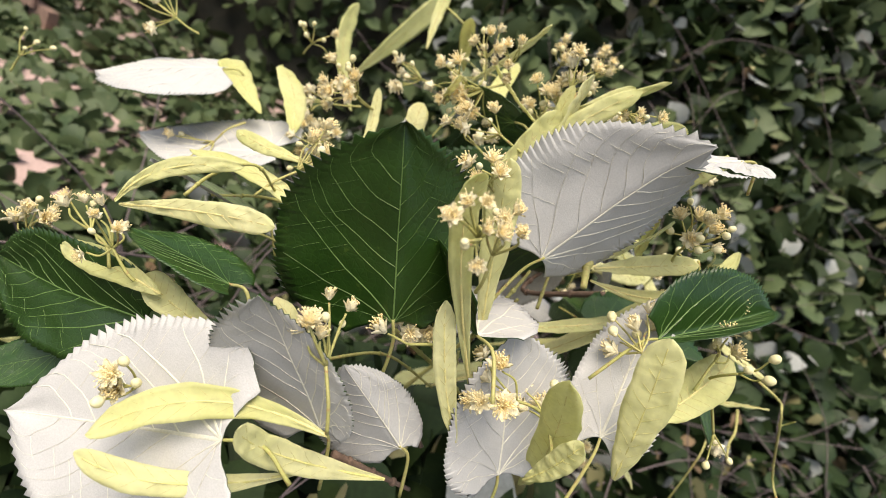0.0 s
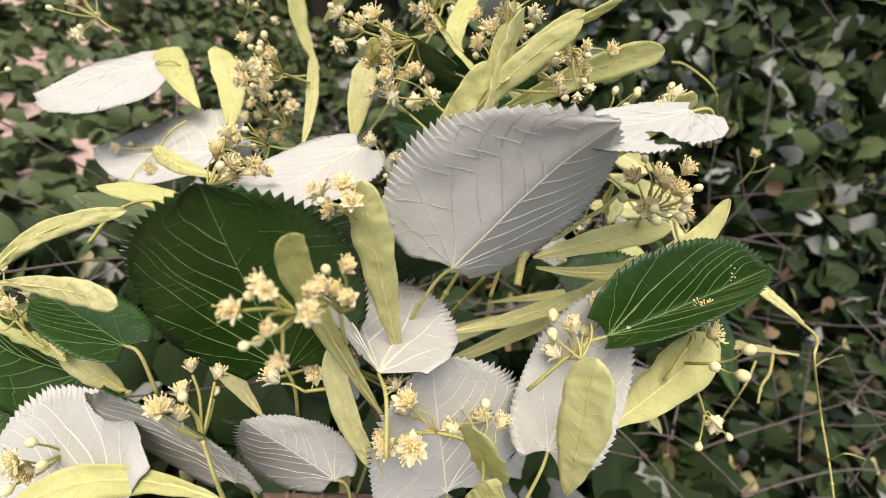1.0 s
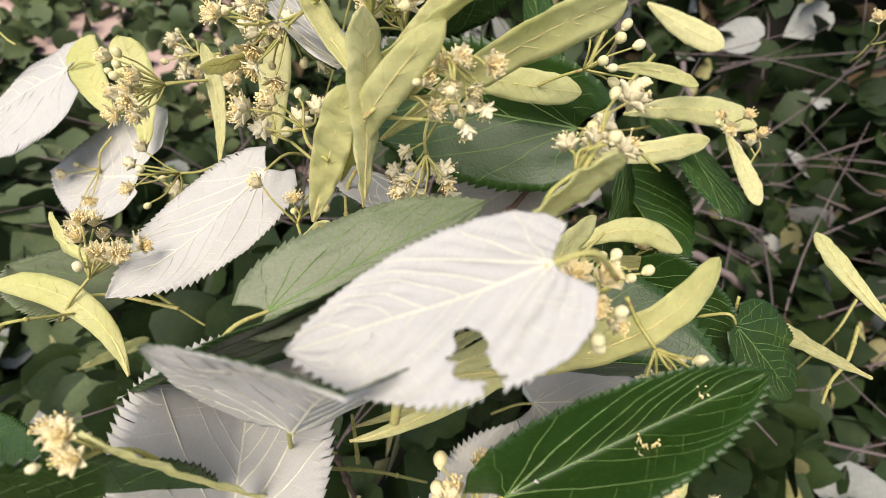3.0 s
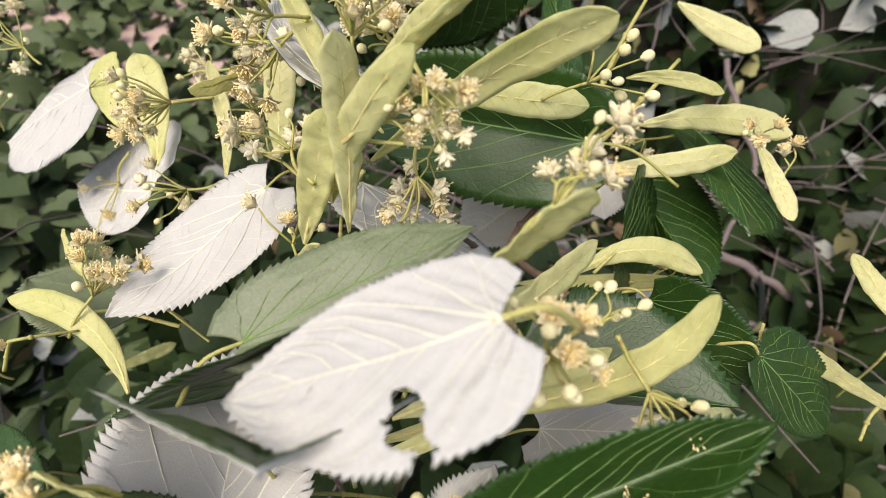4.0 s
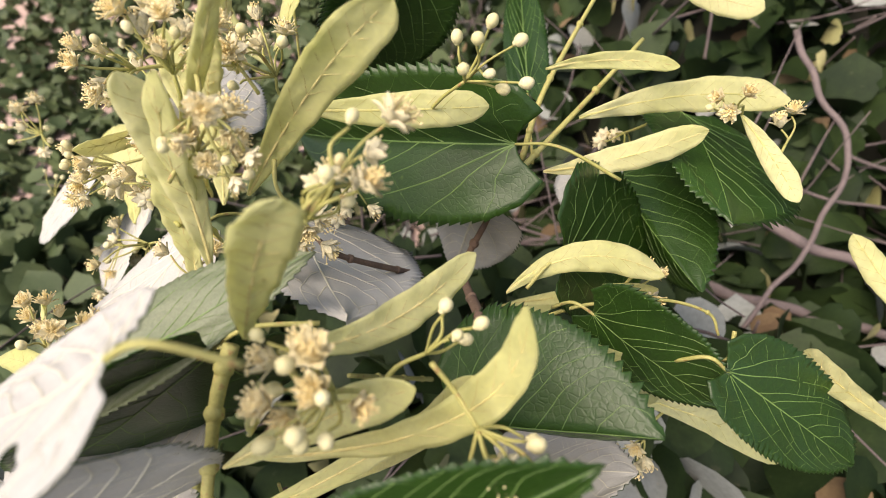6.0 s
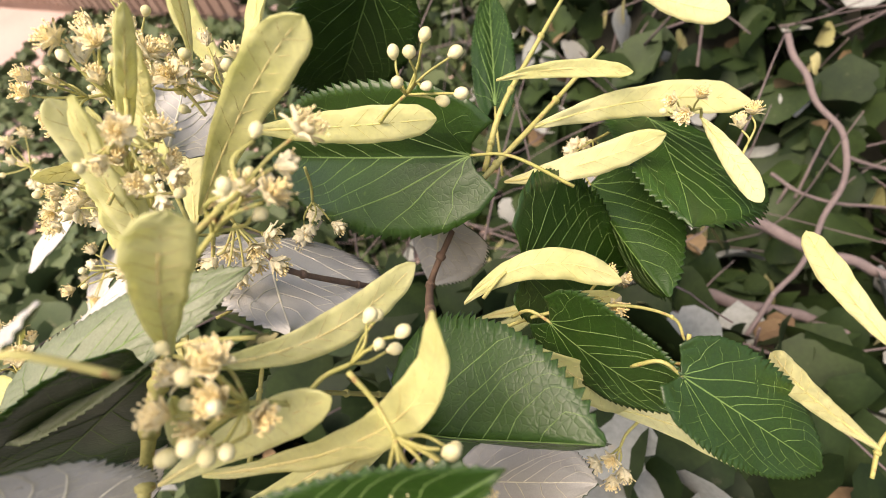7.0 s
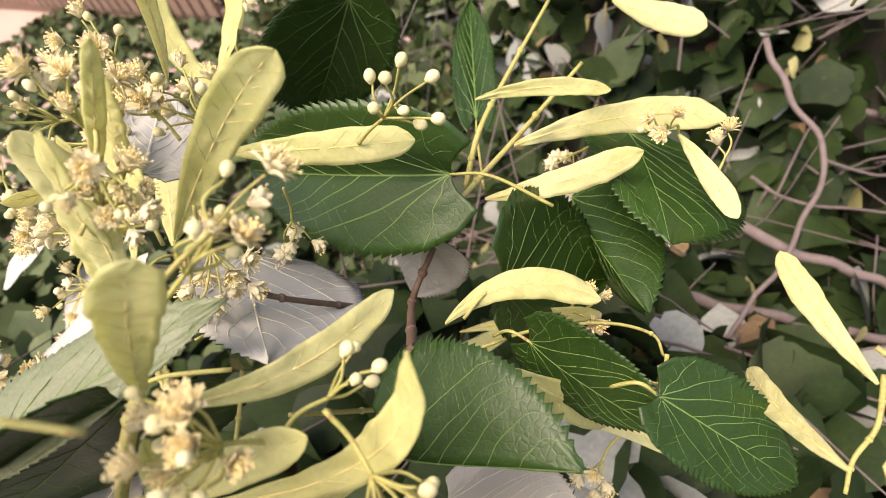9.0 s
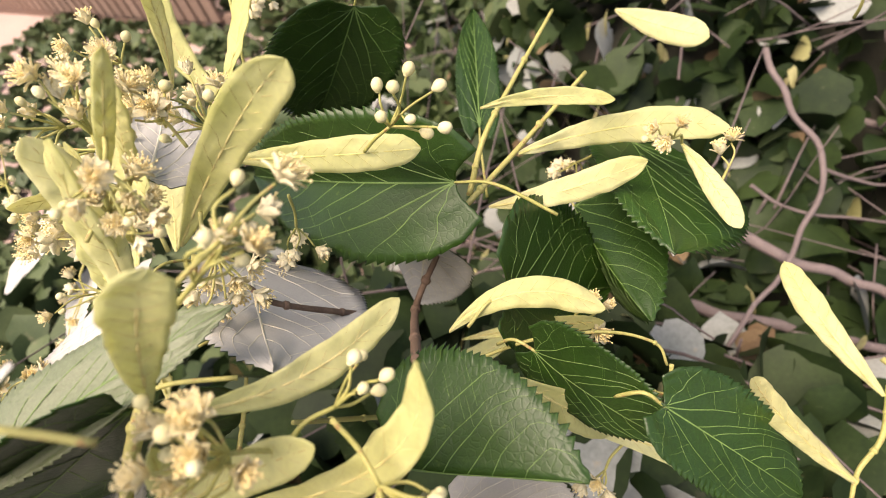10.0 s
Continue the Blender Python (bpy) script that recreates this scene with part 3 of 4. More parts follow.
bough([(0.4558, 1.3960, 0.4106), (0.6746, 1.4310, 0.3526), (0.8933, 1.4618, 0.2907)], 0.0120, "thick grey-brown cut branch lying across the heap")


def bare_twigs(count, seed, reach=(0.5, 2.8)):
    """Thin bare twigs that stick out of the heap."""
    r, pieces = random.Random(seed), []
    for _ in range(count):
        x, y = r.uniform(-0.4, 2.2), r.uniform(*reach)
        p = Vector((x, y, mound(x, y) + r.uniform(-0.06, 0.05)))
        d = Vector((r.gauss(0, 1), r.gauss(0, 0.6), r.gauss(0.1, 0.5))).normalized()
        ln = r.uniform(0.15, 0.55)
        pts = spline([p, p + d * ln * 0.5 + Vector((r.gauss(0, 0.05), r.gauss(0, 0.05), r.gauss(0, 0.05))) * ln * 2, p + d * ln + Vector((r.gauss(0, 0.04), r.gauss(0, 0.04), r.gauss(0, 0.04)))], 8)
        pieces.append(tube(pts, np.linspace(r.uniform(0.0012, 0.003), 0.0008, len(pts)), 5))
    v, f = joined(pieces)
    return tagged(add_mesh("bare_twigs", v, f, [OLD_BARK]), "thin bare twigs sticking out of the heaped branches", "twig", kind="stuff")


bare_twigs(300, 8)
bare_twigs(220, 9, (0.55, 1.3))


# low board fence
def fence():
    thing = holder("fence", "low fence of upright brown boards behind the paving", "fence", kind="structure")
    a, b = Vector((-7.0, 4.19, 0)), Vector((-1.55, 2.39, 0))
    d = (b - a).normalized()
    n = Vector((-d.y, d.x, 0))
    turn = math.atan2(d.y, d.x)
    wide, tall, thick = 0.075, 1.1, 0.02
    v = [(x, y, z) for x in (0, wide) for y in (0, thick) for z in (0.06, tall)]
    f = [(0, 1, 3, 2), (4, 6, 7, 5), (0, 4, 5, 1), (2, 3, 7, 6), (0, 2, 6, 4), (1, 5, 7, 3)]
    first = None
    steps = int((b - a).length / 0.1)
    for i in range(steps):
        p = a + d * (i * 0.1)
        if first is None:
            first = add_mesh("board", v, f, [FENCE], thing, smooth=False)
            ob = first
        else:
            ob = new("board", first.data)
            ob.parent = thing
        ob.matrix_local = pose(p.x, p.y, 0, 0, 0, math.degrees(turn))
    for z in (0.0, 0.85):
        rv = [(x, y, z + q) for x in (-0.05, (b - a).length) for y in (0.021, 0.07) for q in (0, 0.08)]
        rail = add_mesh("rail", rv, f, [FENCE], thing, smooth=False)
        rail.matrix_local = pose(a.x, a.y, 0, 0, 0, math.degrees(turn))


fence()


def tall_hedge(count, seed):
    """A tall hedge that runs behind the board fence: a core, coloured dark for the shade within, hung with leaves on
    its near face and top.
    """
    a, b, high = Vector((-7.5, 5.25, 0)), Vector((0.7, 2.95, 0)), 3.4
    d = (b - a).normalized()
    back = Vector((-d.y, d.x, 0))
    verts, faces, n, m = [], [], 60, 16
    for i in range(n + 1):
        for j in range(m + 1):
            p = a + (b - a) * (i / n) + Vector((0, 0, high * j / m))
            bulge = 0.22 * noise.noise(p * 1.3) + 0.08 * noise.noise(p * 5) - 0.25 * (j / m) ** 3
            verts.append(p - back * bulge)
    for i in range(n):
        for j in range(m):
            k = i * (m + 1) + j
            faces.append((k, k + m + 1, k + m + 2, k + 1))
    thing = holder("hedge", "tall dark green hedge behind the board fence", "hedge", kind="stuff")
    add_mesh("core", verts, faces, [SHADED_CORE], thing)
    r = random.Random(seed)
    verts, faces = [], []
    for _ in range(count):
        p = a + (b - a) * r.random() + Vector((0, 0, high * r.uniform(0.0, 1.03)))
        p -= back * (0.22 * noise.noise(p * 1.3) - 0.25 * (p.z / high) ** 3 + r.uniform(-0.02, 0.14))
        v, f = far_leaf(r, p, r.uniform(0.07, 0.12), 1.1)
        o = len(verts)
        verts += v
        faces += [tuple(q + o for q in face) for face in f]
    add_mesh("leaves", verts, faces, [LIGHTENED_LEAF], thing)


tall_hedge(7000, 21)


# ---- the linden branch ----
leaf((0.0298, 0.1839, 0.7649), (-0.0058, 0.1752, 0.8440), (0.26, -0.97, 0.01), 0.039, 0.052, -26, -27, True)
leaf((0.0804, 0.2174, 0.8110), (0.1082, 0.2038, 0.8918), (-0.16, 0.96, 0.22), 0.042, 0.041, 15, 22, False)
leaf((0.1437, 0.2403, 0.8949), (0.0887, 0.2186, 0.8733), (0.37, -0.01, -0.93), 0.023, 0.022, 7, 8, False, holes=((0.37, 0.62, 0.06, 0.24), (0.33, 0.92, 0.03, 0.2)))
leaf((0.0636, 0.2493, 0.8288), (0.1305, 0.3057, 0.8396), (0.12, -0.32, 0.94), 0.012, 0.018, 0, -0, True, pale=True)
leaf((-0.1513, 0.4304, 0.7595), (-0.2263, 0.4033, 0.7181), (0.42, 0.20, -0.89), 0.054, 0.044, 0, 2, False)
leaf((-0.0785, 0.3673, 0.7413), (-0.1790, 0.3952, 0.6927), (0.48, 0.26, -0.84), 0.031, 0.053, -1, 0, False)
leaf((0.0198, 0.3477, 0.7890), (-0.0291, 0.2693, 0.7721), (0.11, 0.14, -0.98), 0.024, 0.034, 14, 15, False)
leaf((0.0641, 0.1834, 0.7776), (0.0327, 0.2731, 0.7465), (-0.13, -0.37, -0.92), 0.045, 0.036, -30, -30, False)
leaf((0.1507, 0.2118, 0.8056), (0.2255, 0.2552, 0.8394), (-0.16, -0.42, 0.89), 0.026, 0.033, 58, 56, True)
leaf((0.1435, 0.1858, 0.7579), (0.1499, 0.2314, 0.8199), (0.50, 0.67, -0.55), 0.022, 0.022, 0, 0, False)
leaf((0.1662, 0.2846, 0.7635), (0.2435, 0.2830, 0.7849), (-0.14, -0.89, 0.43), 0.048, 0.043, -43, -42, True)
leaf((0.2171, 0.3416, 0.7601), (0.2747, 0.3179, 0.7378), (-0.27, -0.92, 0.28), 0.017, 0.029, 1, 1, True)
leaf((0.2681, 0.3225, 0.7594), (0.3220, 0.3116, 0.7133), (0.52, -0.46, 0.72), 0.019, 0.022, 11, 11, True)
leaf((0.1764, 0.4090, 0.7966), (0.0247, 0.4473, 0.7716), (-0.29, -0.83, 0.47), 0.041, 0.041, 23, 23, True)
leaf((0.1114, 0.4967, 0.8494), (0.0453, 0.5134, 0.7701), (0.28, -0.87, -0.42), 0.046, 0.033, 17, 17, True)
leaf((0.1638, 0.5053, 0.7559), (0.1397, 0.6310, 0.7755), (0.22, -0.11, 0.97), 0.015, 0.015, 15, 15, True)
leaf((0.2238, 0.4775, 0.7117), (0.2687, 0.3871, 0.7177), (-0.74, -0.33, 0.59), 0.040, 0.037, -43, -43, True)
leaf((0.2577, 0.5057, 0.7409), (0.2765, 0.4005, 0.7542), (0.43, 0.19, 0.88), 0.031, 0.065, -6, -7, True)
leaf((0.2029, 0.3671, 0.7609), (0.2481, 0.4316, 0.6848), (0.91, -0.25, 0.33), 0.028, 0.050, -0, 0, True)
leaf((0.2022, 0.5148, 0.6815), (0.2136, 0.4598, 0.6799), (0.10, 0.04, -0.99), 0.026, 0.025, 0, 0, False)
leaf((0.1525, 0.3989, 0.7615), (0.1110, 0.4303, 0.6581), (0.14, 0.89, -0.43), 0.030, 0.030, 12, 12, False)
leaf((0.0586, 0.3748, 0.7715), (0.1352, 0.2970, 0.8123), (-0.33, -0.50, -0.80), 0.054, 0.030, 0, -1, False)
leaf((0.1785, 0.2851, 0.7019), (0.2401, 0.2860, 0.7319), (0.23, -0.36, -0.91), 0.028, 0.032, 1, 0, False)
leaf((0.1030, 0.2717, 0.8287), (0.0008, 0.2271, 0.7756), (0.51, -0.80, -0.31), 0.032, 0.057, 1, 0, True)
leaf((0.0613, 0.3600, 0.8471), (0.0015, 0.4470, 0.8337), (-0.38, -0.39, -0.84), 0.022, 0.022, 0, 0, False)
leaf((0.0234, 0.1628, 0.7174), (-0.0215, 0.1534, 0.7701), (0.13, 0.95, 0.28), 0.042, 0.018, 5, 4, False)
leaf((0.0624, 0.1766, 0.7125), (0.0193, 0.1727, 0.7434), (-0.20, 0.97, -0.15), 0.032, 0.016, 22, 22, False)
leaf((0.1117, 0.1815, 0.7177), (0.0823, 0.1978, 0.7822), (-0.44, 0.80, -0.40), 0.033, 0.044, 0, 1, False)
leaf((-0.0676, 0.2072, 0.6931), (-0.1667, 0.2542, 0.6524), (-0.49, -0.85, 0.21), 0.030, 0.030, 22, 21, True)
leaf((-0.0375, 0.1932, 0.7406), (-0.0933, 0.2199, 0.7273), (-0.21, 0.05, 0.98), 0.016, 0.018, 15, 16, True)
leaf((-0.0595, 0.3034, 0.7189), (-0.1276, 0.2998, 0.7230), (0.04, 0.38, 0.92), 0.031, 0.038, 0, 1, True, pale=True)
leaf((-0.0089, 0.1425, 0.7129), (-0.0979, 0.1707, 0.6492), (0.55, 0.69, -0.47), 0.045, 0.045, -10, -11, False)
leaf((-0.1031, 0.2137, 0.6459), (-0.1355, 0.2025, 0.6222), (-0.12, -0.54, 0.84), 0.013, 0.013, -1, -1, True)

bract((0.0725, 0.2039, 0.7670), (0.0377, 0.1992, 0.8468), (-0.24, -0.86, 0.45), 0.0144, (-0.0042, -0.0005, 0.0094))
bract((0.0725, 0.1808, 0.7564), (0.0255, 0.1644, 0.8432), (-0.23, -0.81, 0.54), 0.0102, (-0.0129, -0.0034, 0.0127))
bract((0.0810, 0.1718, 0.7306), (0.0433, 0.1818, 0.7867), (-0.26, -0.71, 0.65), 0.0097, (0.0000, 0.0000, 0.0000))
bract((0.0243, 0.1476, 0.7297), (-0.0531, 0.1395, 0.6929), (0.04, -0.67, 0.74), 0.0136, (-0.0074, 0.0045, 0.0083))
bract((0.0240, 0.1525, 0.7019), (-0.0505, 0.1265, 0.6995), (0.03, -0.64, 0.77), 0.0102, (-0.0036, -0.0094, -0.0068))
bract((0.0593, 0.1638, 0.7049), (-0.0064, 0.1291, 0.7336), (-0.15, -0.69, 0.71), 0.0118, (-0.0094, -0.0042, -0.0052))
bract((0.1555, 0.1757, 0.7472), (0.1331, 0.1804, 0.8189), (-0.59, -0.72, 0.36), 0.0202, (0.0000, 0.0000, 0.0000))
bract((0.1668, 0.1957, 0.7716), (0.2091, 0.2323, 0.8088), (-0.51, -0.62, 0.60), 0.0221, (0.0000, 0.0000, 0.0000))
bract((0.1434, 0.2097, 0.6938), (0.0987, 0.1629, 0.7888), (-0.48, -0.72, 0.50), 0.0180, (0.0000, 0.0000, 0.0000))
bract((0.1137, 0.1667, 0.7330), (0.1171, 0.1562, 0.7700), (-0.50, -0.69, 0.52), 0.0108, (0.0000, 0.0000, 0.0000))
bract((-0.0936, 0.2017, 0.7476), (-0.0292, 0.1754, 0.7841), (0.24, -0.84, 0.48), 0.0102, (0.0014, 0.0006, 0.0030))
bract((-0.0938, 0.1965, 0.7511), (-0.0621, 0.2378, 0.7743), (0.28, -0.86, 0.43), 0.0082, (-0.0060, -0.0026, 0.0017))
bract((-0.0345, 0.1875, 0.7204), (-0.0768, 0.2086, 0.7154), (0.19, -0.78, 0.60), 0.0143, (0.0000, 0.0000, 0.0000))
bract((-0.0627, 0.1934, 0.7208), (-0.1207, 0.2215, 0.7013), (0.30, -0.75, 0.58), 0.0134, (0.0000, 0.0000, 0.0000))
bract((0.0581, 0.3078, 0.8044), (0.0746, 0.3207, 0.8695), (0.15, -0.78, 0.61), 0.0146, (0.0000, 0.0000, 0.0000))
bract((0.0834, 0.3015, 0.8282), (0.0809, 0.3233, 0.8973), (0.78, -0.44, 0.45), 0.0151, (-0.0039, 0.0049, 0.0007))
bract((0.0820, 0.3371, 0.8312), (0.1630, 0.3475, 0.9001), (0.66, -0.60, 0.45), 0.0169, (0.0081, 0.0035, 0.0059))
bract((0.0946, 0.3737, 0.8448), (0.1693, 0.3981, 0.8269), (0.52, -0.69, 0.51), 0.0158, (0.0000, 0.0000, 0.0000))
bract((0.2036, 0.4317, 0.7940), (0.3069, 0.4821, 0.7654), (-0.01, -0.80, 0.60), 0.0182, (-0.0025, 0.0141, -0.0025))
bract((0.2826, 0.4666, 0.7677), (0.3097, 0.4274, 0.7446), (-0.14, -0.74, 0.66), 0.0112, (0.0000, 0.0000, 0.0000))
bract((0.1861, 0.4202, 0.7681), (0.2648, 0.4444, 0.7759), (0.10, -0.75, 0.66), 0.0145, (0.0000, 0.0000, 0.0000))
bract((0.2474, 0.6393, 0.7589), (0.3088, 0.5950, 0.7539), (-0.06, -0.88, 0.47), 0.0202, (0.0000, 0.0000, 0.0000))
bract((0.1788, 0.3461, 0.7628), (0.2462, 0.3660, 0.7585), (0.17, -0.55, 0.82), 0.0144, (-0.0017, 0.0049, 0.0105))
bract((0.1527, 0.4005, 0.6608), (0.2454, 0.3695, 0.7422), (0.18, -0.53, 0.83), 0.0092, (0.0000, 0.0000, 0.0000))
bract((0.1416, 0.2650, 0.8494), (0.1779, 0.3248, 0.8191), (0.55, -0.42, 0.72), 0.0126, (-0.0055, -0.0005, -0.0091))
bract((0.1288, 0.2680, 0.8478), (0.1598, 0.2784, 0.8952), (0.74, -0.34, 0.58), 0.0146, (0.0046, 0.0006, 0.0049))
bract((0.1221, 0.2473, 0.8055), (0.2057, 0.2830, 0.8555), (0.56, -0.26, 0.79), 0.0130, (0.0181, 0.0000, -0.0075))
bract((0.1162, 0.2408, 0.8140), (0.1780, 0.2652, 0.8393), (0.63, -0.17, 0.76), 0.0124, (0.0000, 0.0000, 0.0000))
bract((0.0827, 0.2574, 0.6918), (0.1859, 0.2815, 0.8142), (0.26, -0.24, 0.94), 0.0109, (0.0152, -0.0031, 0.0034))
bract((0.2121, 0.3237, 0.7690), (0.2530, 0.3421, 0.6960), (0.08, -0.44, 0.90), 0.0188, (0.0000, 0.0000, 0.0000))
bract((0.2348, 0.3420, 0.6781), (0.3195, 0.3366, 0.6328), (-0.07, -0.36, 0.93), 0.0145, (0.0000, 0.0000, 0.0000))
bract((0.0747, 0.3355, 0.8663), (0.1263, 0.3301, 0.9176), (0.77, -0.55, 0.32), 0.0061, (0.0000, 0.0000, 0.0000))
bract((0.0890, 0.3342, 0.8497), (0.0287, 0.3958, 0.8731), (0.76, -0.52, 0.39), 0.0131, (0.0000, 0.0000, 0.0000))
bract((-0.0173, 0.2458, 0.7460), (-0.1007, 0.2769, 0.7520), (0.52, -0.42, 0.74), 0.0145, (0.0084, 0.0027, 0.0124))
bract((0.0348, 0.3015, 0.7492), (0.0669, 0.3051, 0.8097), (0.37, -0.43, 0.83), 0.0118, (0.0000, 0.0000, 0.0000))
bract((0.3302, 0.3234, 0.7813), (0.3137, 0.3810, 0.7755), (-0.30, -0.56, 0.77), 0.0095, (0.0000, 0.0000, 0.0000))
bract((0.3203, 0.2988, 0.7713), (0.3097, 0.3573, 0.7217), (-0.26, -0.43, 0.87), 0.0105, (0.0000, 0.0000, 0.0000))
bract((-0.0207, 0.3671, 0.7644), (-0.0340, 0.4082, 0.8131), (0.29, -0.83, 0.47), 0.0085, (0.0000, 0.0000, 0.0000))
bract((0.0100, 0.3784, 0.7761), (0.0009, 0.4279, 0.8173), (0.28, -0.80, 0.54), 0.0177, (0.0000, 0.0000, 0.0000))
bract((0.0670, 0.3240, 0.8159), (0.1078, 0.3131, 0.9032), (-0.04, -0.92, 0.39), 0.0129, (0.0000, 0.0000, 0.0000))
bract((0.0798, 0.3242, 0.8433), (0.0765, 0.3347, 0.8867), (-0.06, -0.96, 0.26), 0.0080, (0.0000, 0.0000, 0.0000))
bract((0.0926, 0.2299, 0.7669), (0.1795, 0.2903, 0.7812), (-0.22, -0.66, 0.71), 0.0084, (-0.0073, -0.0096, -0.0024))
bract((-0.0722, 0.3757, 0.7562), (-0.1122, 0.4417, 0.7838), (0.42, -0.78, 0.46), 0.0216, (0.0000, 0.0000, 0.0000))
bract((-0.1039, 0.3996, 0.7521), (-0.1590, 0.4630, 0.7621), (0.47, -0.76, 0.45), 0.0230, (0.0000, 0.0000, 0.0000))
bract((0.0810, 0.3394, 0.8630), (0.1117, 0.3371, 0.9047), (0.26, -0.79, 0.56), 0.0087, (0.0000, 0.0000, 0.0000))
bract((0.0226, 0.1957, 0.7151), (-0.0207, 0.2228, 0.7252), (-0.07, -0.35, 0.93), 0.0099, (0.0004, 0.0002, 0.0020))
bract((0.0234, 0.4347, 0.8460), (0.0584, 0.4263, 0.9175), (0.67, -0.69, -0.27), 0.0083, (0.0000, 0.0000, 0.0000))
bract((-0.0591, 0.5525, 0.7557), (-0.1056, 0.5995, 0.8498), (0.56, -0.47, 0.68), 0.0216, (-0.0066, -0.0037, -0.0005))
bract((-0.0201, 0.5727, 0.8478), (-0.0276, 0.6190, 0.9209), (0.25, -0.65, 0.72), 0.0125, (0.0000, 0.0000, 0.0000))
bract((-0.0819, 0.6376, 0.7775), (-0.0296, 0.7090, 0.9085), (0.73, -0.63, 0.26), 0.0269, (-0.0068, -0.0029, 0.0067))
bract((-0.0411, 0.2854, 0.7750), (-0.0927, 0.3166, 0.7603), (-0.46, -0.63, 0.62), 0.0098, (0.0000, 0.0000, 0.0000))
bract((0.0632, 0.4158, 0.8476), (0.0603, 0.4950, 0.8819), (-0.35, -0.17, 0.92), 0.0164, (-0.0082, 0.0010, -0.0108))
bract((0.0915, 0.2107, 0.7430), (0.1154, 0.2059, 0.7007), (-0.37, -0.92, 0.13), 0.0093, (0.0000, 0.0000, 0.0000))
bract((0.0252, 0.5863, 0.8468), (0.0050, 0.5307, 0.8943), (-0.01, -0.83, -0.56), 0.0144, (0.0000, 0.0000, 0.0000))
bract((0.1931, 0.4298, 0.6355), (0.1002, 0.4005, 0.5841), (-0.19, -0.20, 0.96), 0.0209, (0.0000, 0.0000, 0.0000))
bract((0.0156, 0.3991, 0.8289), (0.0113, 0.3347, 0.8562), (0.82, -0.33, -0.47), 0.0098, (0.0000, 0.0000, 0.0000))
bract((0.1885, 0.4338, 0.8206), (0.2487, 0.4631, 0.8000), (0.48, -0.68, 0.56), 0.0089, (0.0000, 0.0000, 0.0000))
bract((0.1055, 0.2590, 0.7952), (0.1435, 0.2546, 0.8538), (0.80, -0.23, -0.55), 0.0070, (0.0000, 0.0000, 0.0000))
bract((-0.1835, 0.3051, 0.5406), (-0.1622, 0.3590, 0.5014), (0.93, 0.13, 0.35), 0.0114, (0.0000, 0.0000, 0.0000))

flower_cluster((0.0297, 0.1429, 0.8310), (0.0396, 0.1693, 0.8172), 0.0103, 6, 3, 0.62)
flower_cluster((0.0029, 0.1588, 0.7685), (0.0240, 0.1477, 0.7303), 0.0109, 6, 2, 0.75)
flower_cluster((0.0290, 0.1791, 0.7565), (0.0546, 0.1788, 0.7698), 0.0056, 1, 0)
flower_cluster((0.0807, 0.1770, 0.7625), (0.1121, 0.1769, 0.7603), 0.0117, 6, 1)
flower_cluster((0.1135, 0.1922, 0.7590), (0.1154, 0.1615, 0.7515), 0.0100, 4, 1)
flower_cluster((0.1397, 0.2124, 0.8027), (0.1398, 0.1790, 0.7974), 0.0116, 5, 3)
flower_cluster((0.1931, 0.2250, 0.8179), (0.1880, 0.2140, 0.7902), 0.0092, 2, 2)
flower_cluster((0.1944, 0.1996, 0.8204), (0.1964, 0.2213, 0.7977), 0.0070, 0, 3)
flower_cluster((-0.1194, 0.2237, 0.7230), (-0.0917, 0.2075, 0.7111), 0.0085, 3, 1, 0.8)
flower_cluster((-0.1016, 0.2069, 0.7294), (-0.0772, 0.2004, 0.7159), 0.0129, 5, 2, 0.75)
flower_cluster((0.0072, 0.3793, 0.8409), (0.0451, 0.3774, 0.8650), 0.0231, 7, 1)
flower_cluster((0.0417, 0.3384, 0.8391), (0.0664, 0.3142, 0.8370), 0.0154, 5, 2)
flower_cluster((0.1076, 0.3185, 0.8780), (0.0822, 0.3124, 0.8628), 0.0098, 8, 0, 0.8)
flower_cluster((0.1140, 0.3116, 0.8687), (0.0874, 0.3186, 0.8596), 0.0028, 0, 1)
flower_cluster((0.1588, 0.2976, 0.8811), (0.1443, 0.2732, 0.8715), 0.0081, 4, 3, 0.85)
flower_cluster((0.1762, 0.3858, 0.8562), (0.1469, 0.3908, 0.8323), 0.0134, 0, 8)
flower_cluster((0.1024, 0.3278, 0.8196), (0.1022, 0.3397, 0.8484), 0.0131, 7, 1)
flower_cluster((0.0881, 0.3864, 0.7735), (0.1039, 0.3823, 0.8155), 0.0123, 4, 0)
flower_cluster((0.0757, 0.3613, 0.7599), (0.0587, 0.3218, 0.7732), 0.0107, 3, 2)
flower_cluster((0.1572, 0.2537, 0.8570), (0.1639, 0.2652, 0.8305), 0.0129, 7, 8)
flower_cluster((0.1824, 0.2885, 0.8315), (0.1639, 0.2652, 0.8305), 0.0089, 0, 5)
flower_cluster((0.2027, 0.2537, 0.8217), (0.1806, 0.2723, 0.8405), 0.0117, 4, 5)
flower_cluster((0.2735, 0.4489, 0.7886), (0.2826, 0.4666, 0.7677), 0.0087, 3, 1)
flower_cluster((0.3063, 0.4691, 0.7583), (0.3016, 0.4391, 0.7515), 0.0075, 2, 0)
flower_cluster((0.2176, 0.5003, 0.7238), (0.2387, 0.4759, 0.7552), 0.0152, 5, 0)
flower_cluster((-0.0366, 0.2907, 0.7807), (-0.0573, 0.2636, 0.7514), 0.0165, 9, 1)
